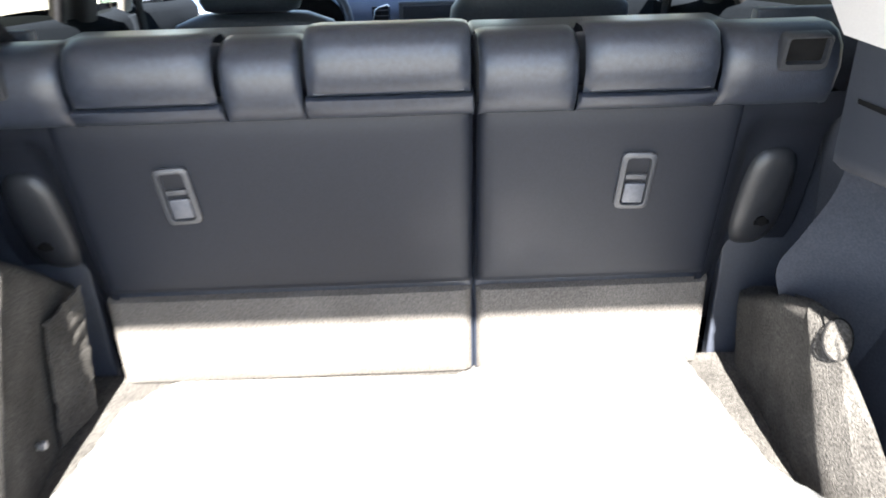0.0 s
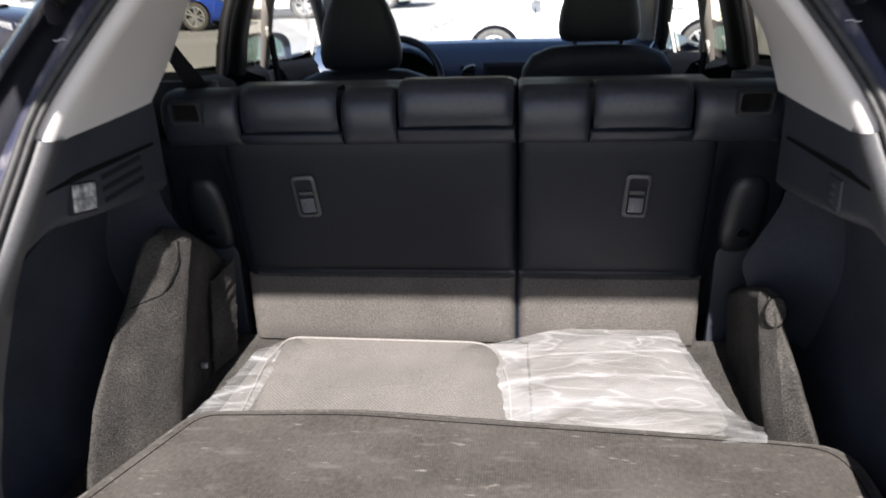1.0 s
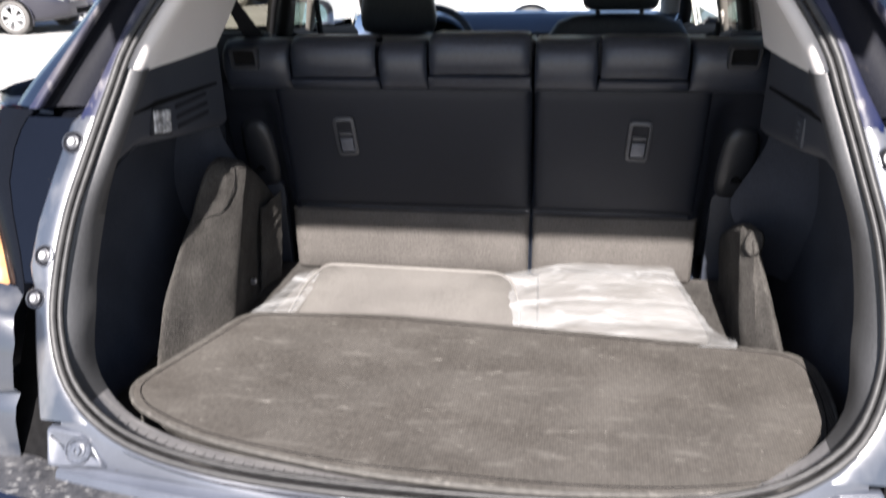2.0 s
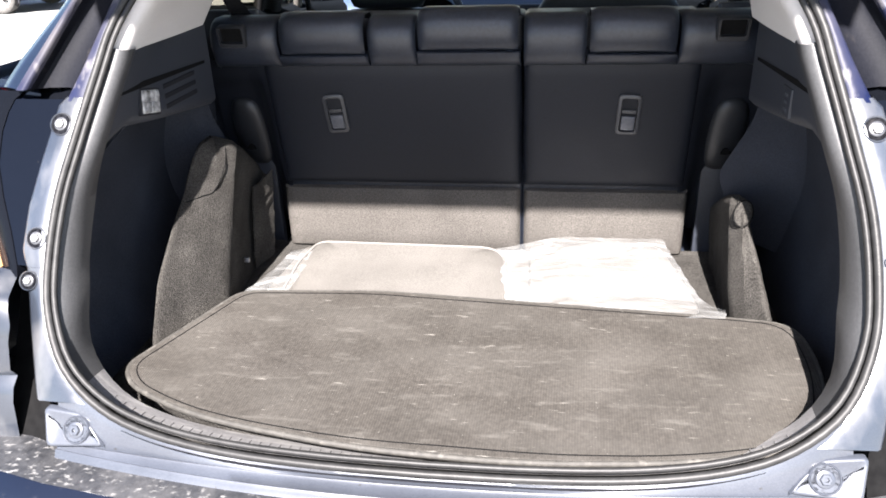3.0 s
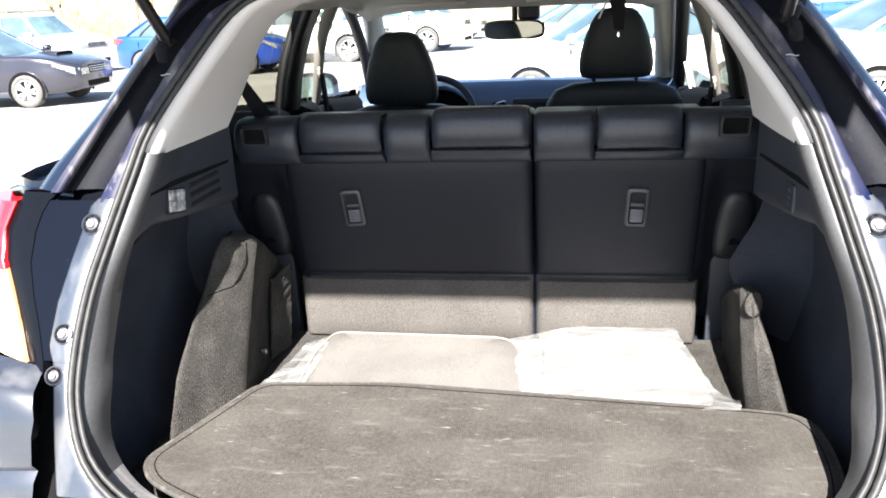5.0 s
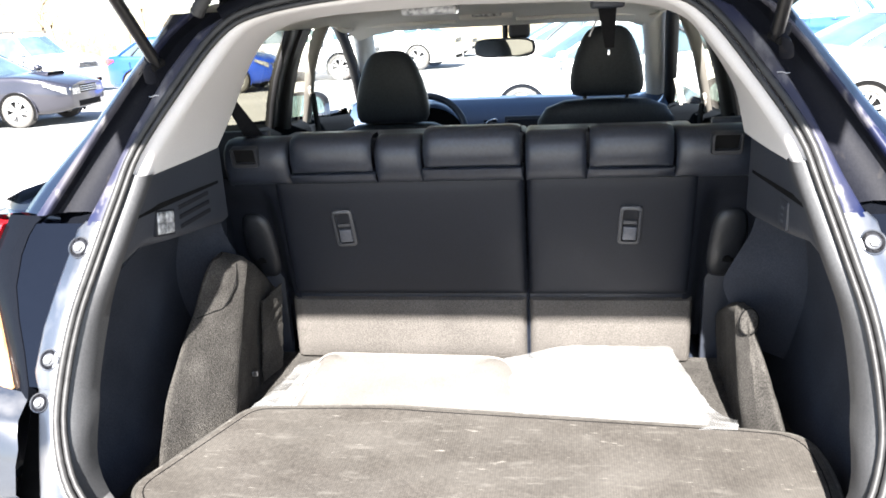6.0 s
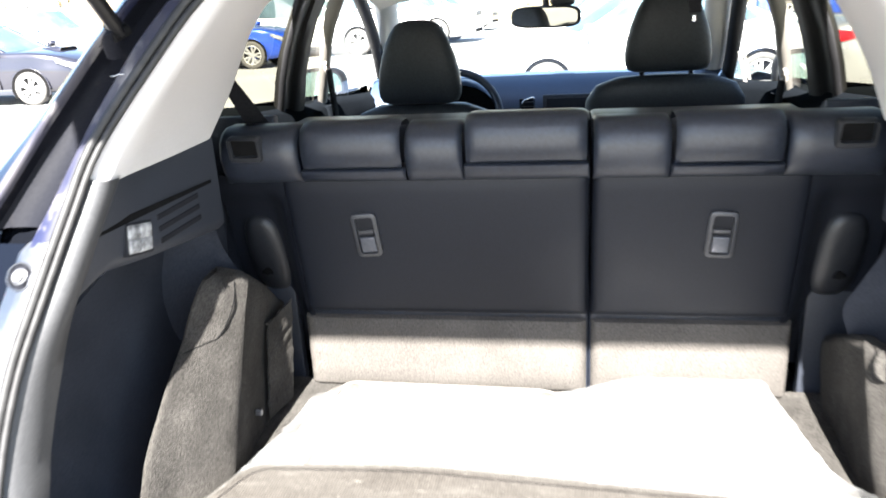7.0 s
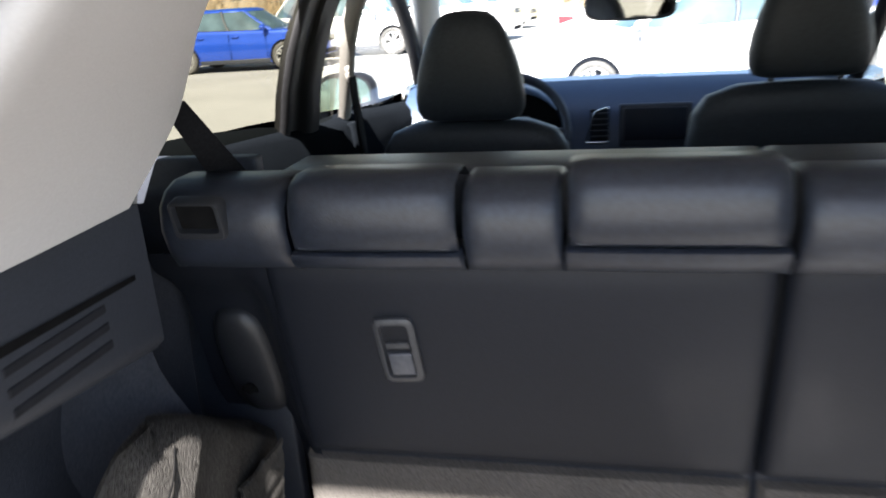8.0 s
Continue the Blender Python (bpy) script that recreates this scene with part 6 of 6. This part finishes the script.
parked_car("suv", BLUE, (8.5, 26.0), 170, "blue suv farther along the lot")

# blue sign on its post
SIGNBLUE = mat("sign_blue", (0.02, 0.16, 0.45), (0.03, 0.18, 0.48), 0.4, 0, 20, 0.0)
sign = thing("sign_board", (0.03, 25, 0), "blue sign board with white marks on a post", "sign")
part("post", tube([(0.03, 25, 0.0), (0.03, 25, 1.15)], 0.03, 8), STEEL, sign)
part("panel", box(-0.22, 24.93, 0.55, 0.28, 24.97, 1.12, 0.01), SIGNBLUE, sign)
for k in range(4):
    part("white_mark", box(-0.15, 24.915, 0.64 + 0.11 * k, 0.21 - 0.06 * (k % 2), 24.925, 0.69 + 0.11 * k), NUMBERPLATE, sign, smooth=False)

# bare trees and brush along the far bank
BARK = mat("bare_bark", (0.16, 0.12, 0.085), (0.27, 0.21, 0.15), 0.95, 0, 12, 0.6, 40, spec=0.1, stain=0.2, dist=0.02)
TWIG = mat("dry_twigs", (0.26, 0.19, 0.11), (0.42, 0.32, 0.19), 1.0, 0, 3, 0.0, spec=0.1, stain=0.2)
GREEN = mat("evergreen_needles", (0.04, 0.06, 0.025), (0.09, 0.11, 0.04), 1.0, 0, 2, 0.0, spec=0.1)


def tree(seed, height, spread, leaf, label, count=900):
    rng = random.Random(seed)
    ob = thing("tree", (0, 0, 0), label, "tree", "trees along the bank")
    trunk = smooth_line([(0, 0, -0.3), (rng.uniform(-.2, .2), rng.uniform(-.2, .2), height * 0.35), (rng.uniform(-.4, .4), rng.uniform(-.4, .4), height * 0.7), (rng.uniform(-.5, .5), rng.uniform(-.5, .5), height)], 3)
    bm = tube(trunk, [lerp(0.16, 0.02, i / (len(trunk) - 1)) for i in range(len(trunk))], 7)
    tips = []
    for k in range(16):
        base = trunk[rng.randrange(3, len(trunk) - 1)]
        a = rng.uniform(0, 2 * math.pi)
        ln = spread * rng.uniform(0.5, 1.0)
        mid = base + Vector((math.cos(a) * ln * 0.5, math.sin(a) * ln * 0.5, ln * rng.uniform(0.2, 0.5)))
        end = base + Vector((math.cos(a) * ln, math.sin(a) * ln, ln * rng.uniform(0.4, 1.0)))
        limb = tube([base, mid, end], [0.05, 0.03, 0.008], 5)
        me = bpy.data.meshes.new("limb")
        limb.to_mesh(me)
        limb.free()
        bm.from_mesh(me)
        bpy.data.meshes.remove(me)
        tips += [mid, end, mid.lerp(end, 0.5)]
    part("trunk", bm, BARK, ob)
    crown = bmesh.new()
    for k in range(count):
        c = rng.choice(tips) + Vector((rng.gauss(0, spread * 0.22), rng.gauss(0, spread * 0.22), rng.gauss(0, spread * 0.2)))
        d = Vector((rng.gauss(0, 1), rng.gauss(0, 1), rng.gauss(0.6, 1))).normalized() * rng.uniform(0.12, 0.4)
        w = d.cross(Vector((rng.gauss(0, 1), rng.gauss(0, 1), rng.gauss(0, 1)))).normalized() * (0.018 if leaf is TWIG else 0.06)
        crown.faces.new([crown.verts.new(c - w), crown.verts.new(c + w), crown.verts.new(c + d)])
    part("crown", crown, leaf, ob, smooth=False)
    return ob


kinds = [tree(1, 7.5, 2.2, TWIG, "bare tree with tan twigs on the bank"), tree(2, 9.0, 2.6, TWIG, "tall bare tree with a brown crown"), tree(3, 8.0, 1.8, GREEN, "dark evergreen tree on the bank", 1500)]
rng = random.Random(11)
for i in range(42):
    src = kinds[2] if i % 9 == 4 else kinds[i % 2]
    x = -62 + i * 2.9 + rng.uniform(-1, 1)
    y = rng.uniform(42, 62)
    m = pose(x, y, 0.12 + 0.35 * (y - 34.3) / 45.7, 0, 0, rng.uniform(0, 360)) @ Matrix.Scale(rng.uniform(0.75, 1.15), 4)
    if i < 3:
        kinds[i].matrix_basis = m
    else:
        t = copy_thing(src, m)
        t.matrix_basis = m
# nearer scrub on the far side of the sedan
rng = random.Random(5)
bm = bmesh.new()
for k in range(7000):
    cx = rng.choice((-34, -31.5, -30, -27.5, -24, -22.5, -19, -15.5)) + rng.gauss(0, 0.7)
    c = Vector((cx, 34.6 + rng.gauss(0, 0.9), 0.1 + abs(rng.gauss(0, 1)) * 1.1))
    d = Vector((rng.gauss(0, 0.7), rng.gauss(0, 0.5), rng.uniform(0.4, 1))).normalized() * rng.uniform(0.4, 1.2)
    w = d.cross(Vector((rng.gauss(0, 1), rng.gauss(0, 1), rng.gauss(0, 1)))).normalized() * 0.012
    bm.faces.new([bm.verts.new(c - w), bm.verts.new(c + w), bm.verts.new(c + d)])
tagged(part("brush", bm, TWIG, None, "dry tan brush at the lot's edge", smooth=False), category="shrub", kind="stuff")
tagged(part("far_woods", sheet(lambda u, v: (lerp(-160, 160, u), 78 + 6 * math.sin(u * 40), lerp(0.3, 2.3 + 1.3 * noise.noise(Vector((u * 60, 0, 0))) + 0.9 * noise.noise(Vector((u * 240, 3, 0))), v)), 400, 6), mat("far_bare_woods", (0.17, 0.14, 0.10), (0.36, 0.31, 0.24), 1.0, 0, 1.3, 0.0, spec=0.1, big=0.2, stain=0.3), None, "hazy brown bare woods in the distance"), category="backdrop", kind="structure")
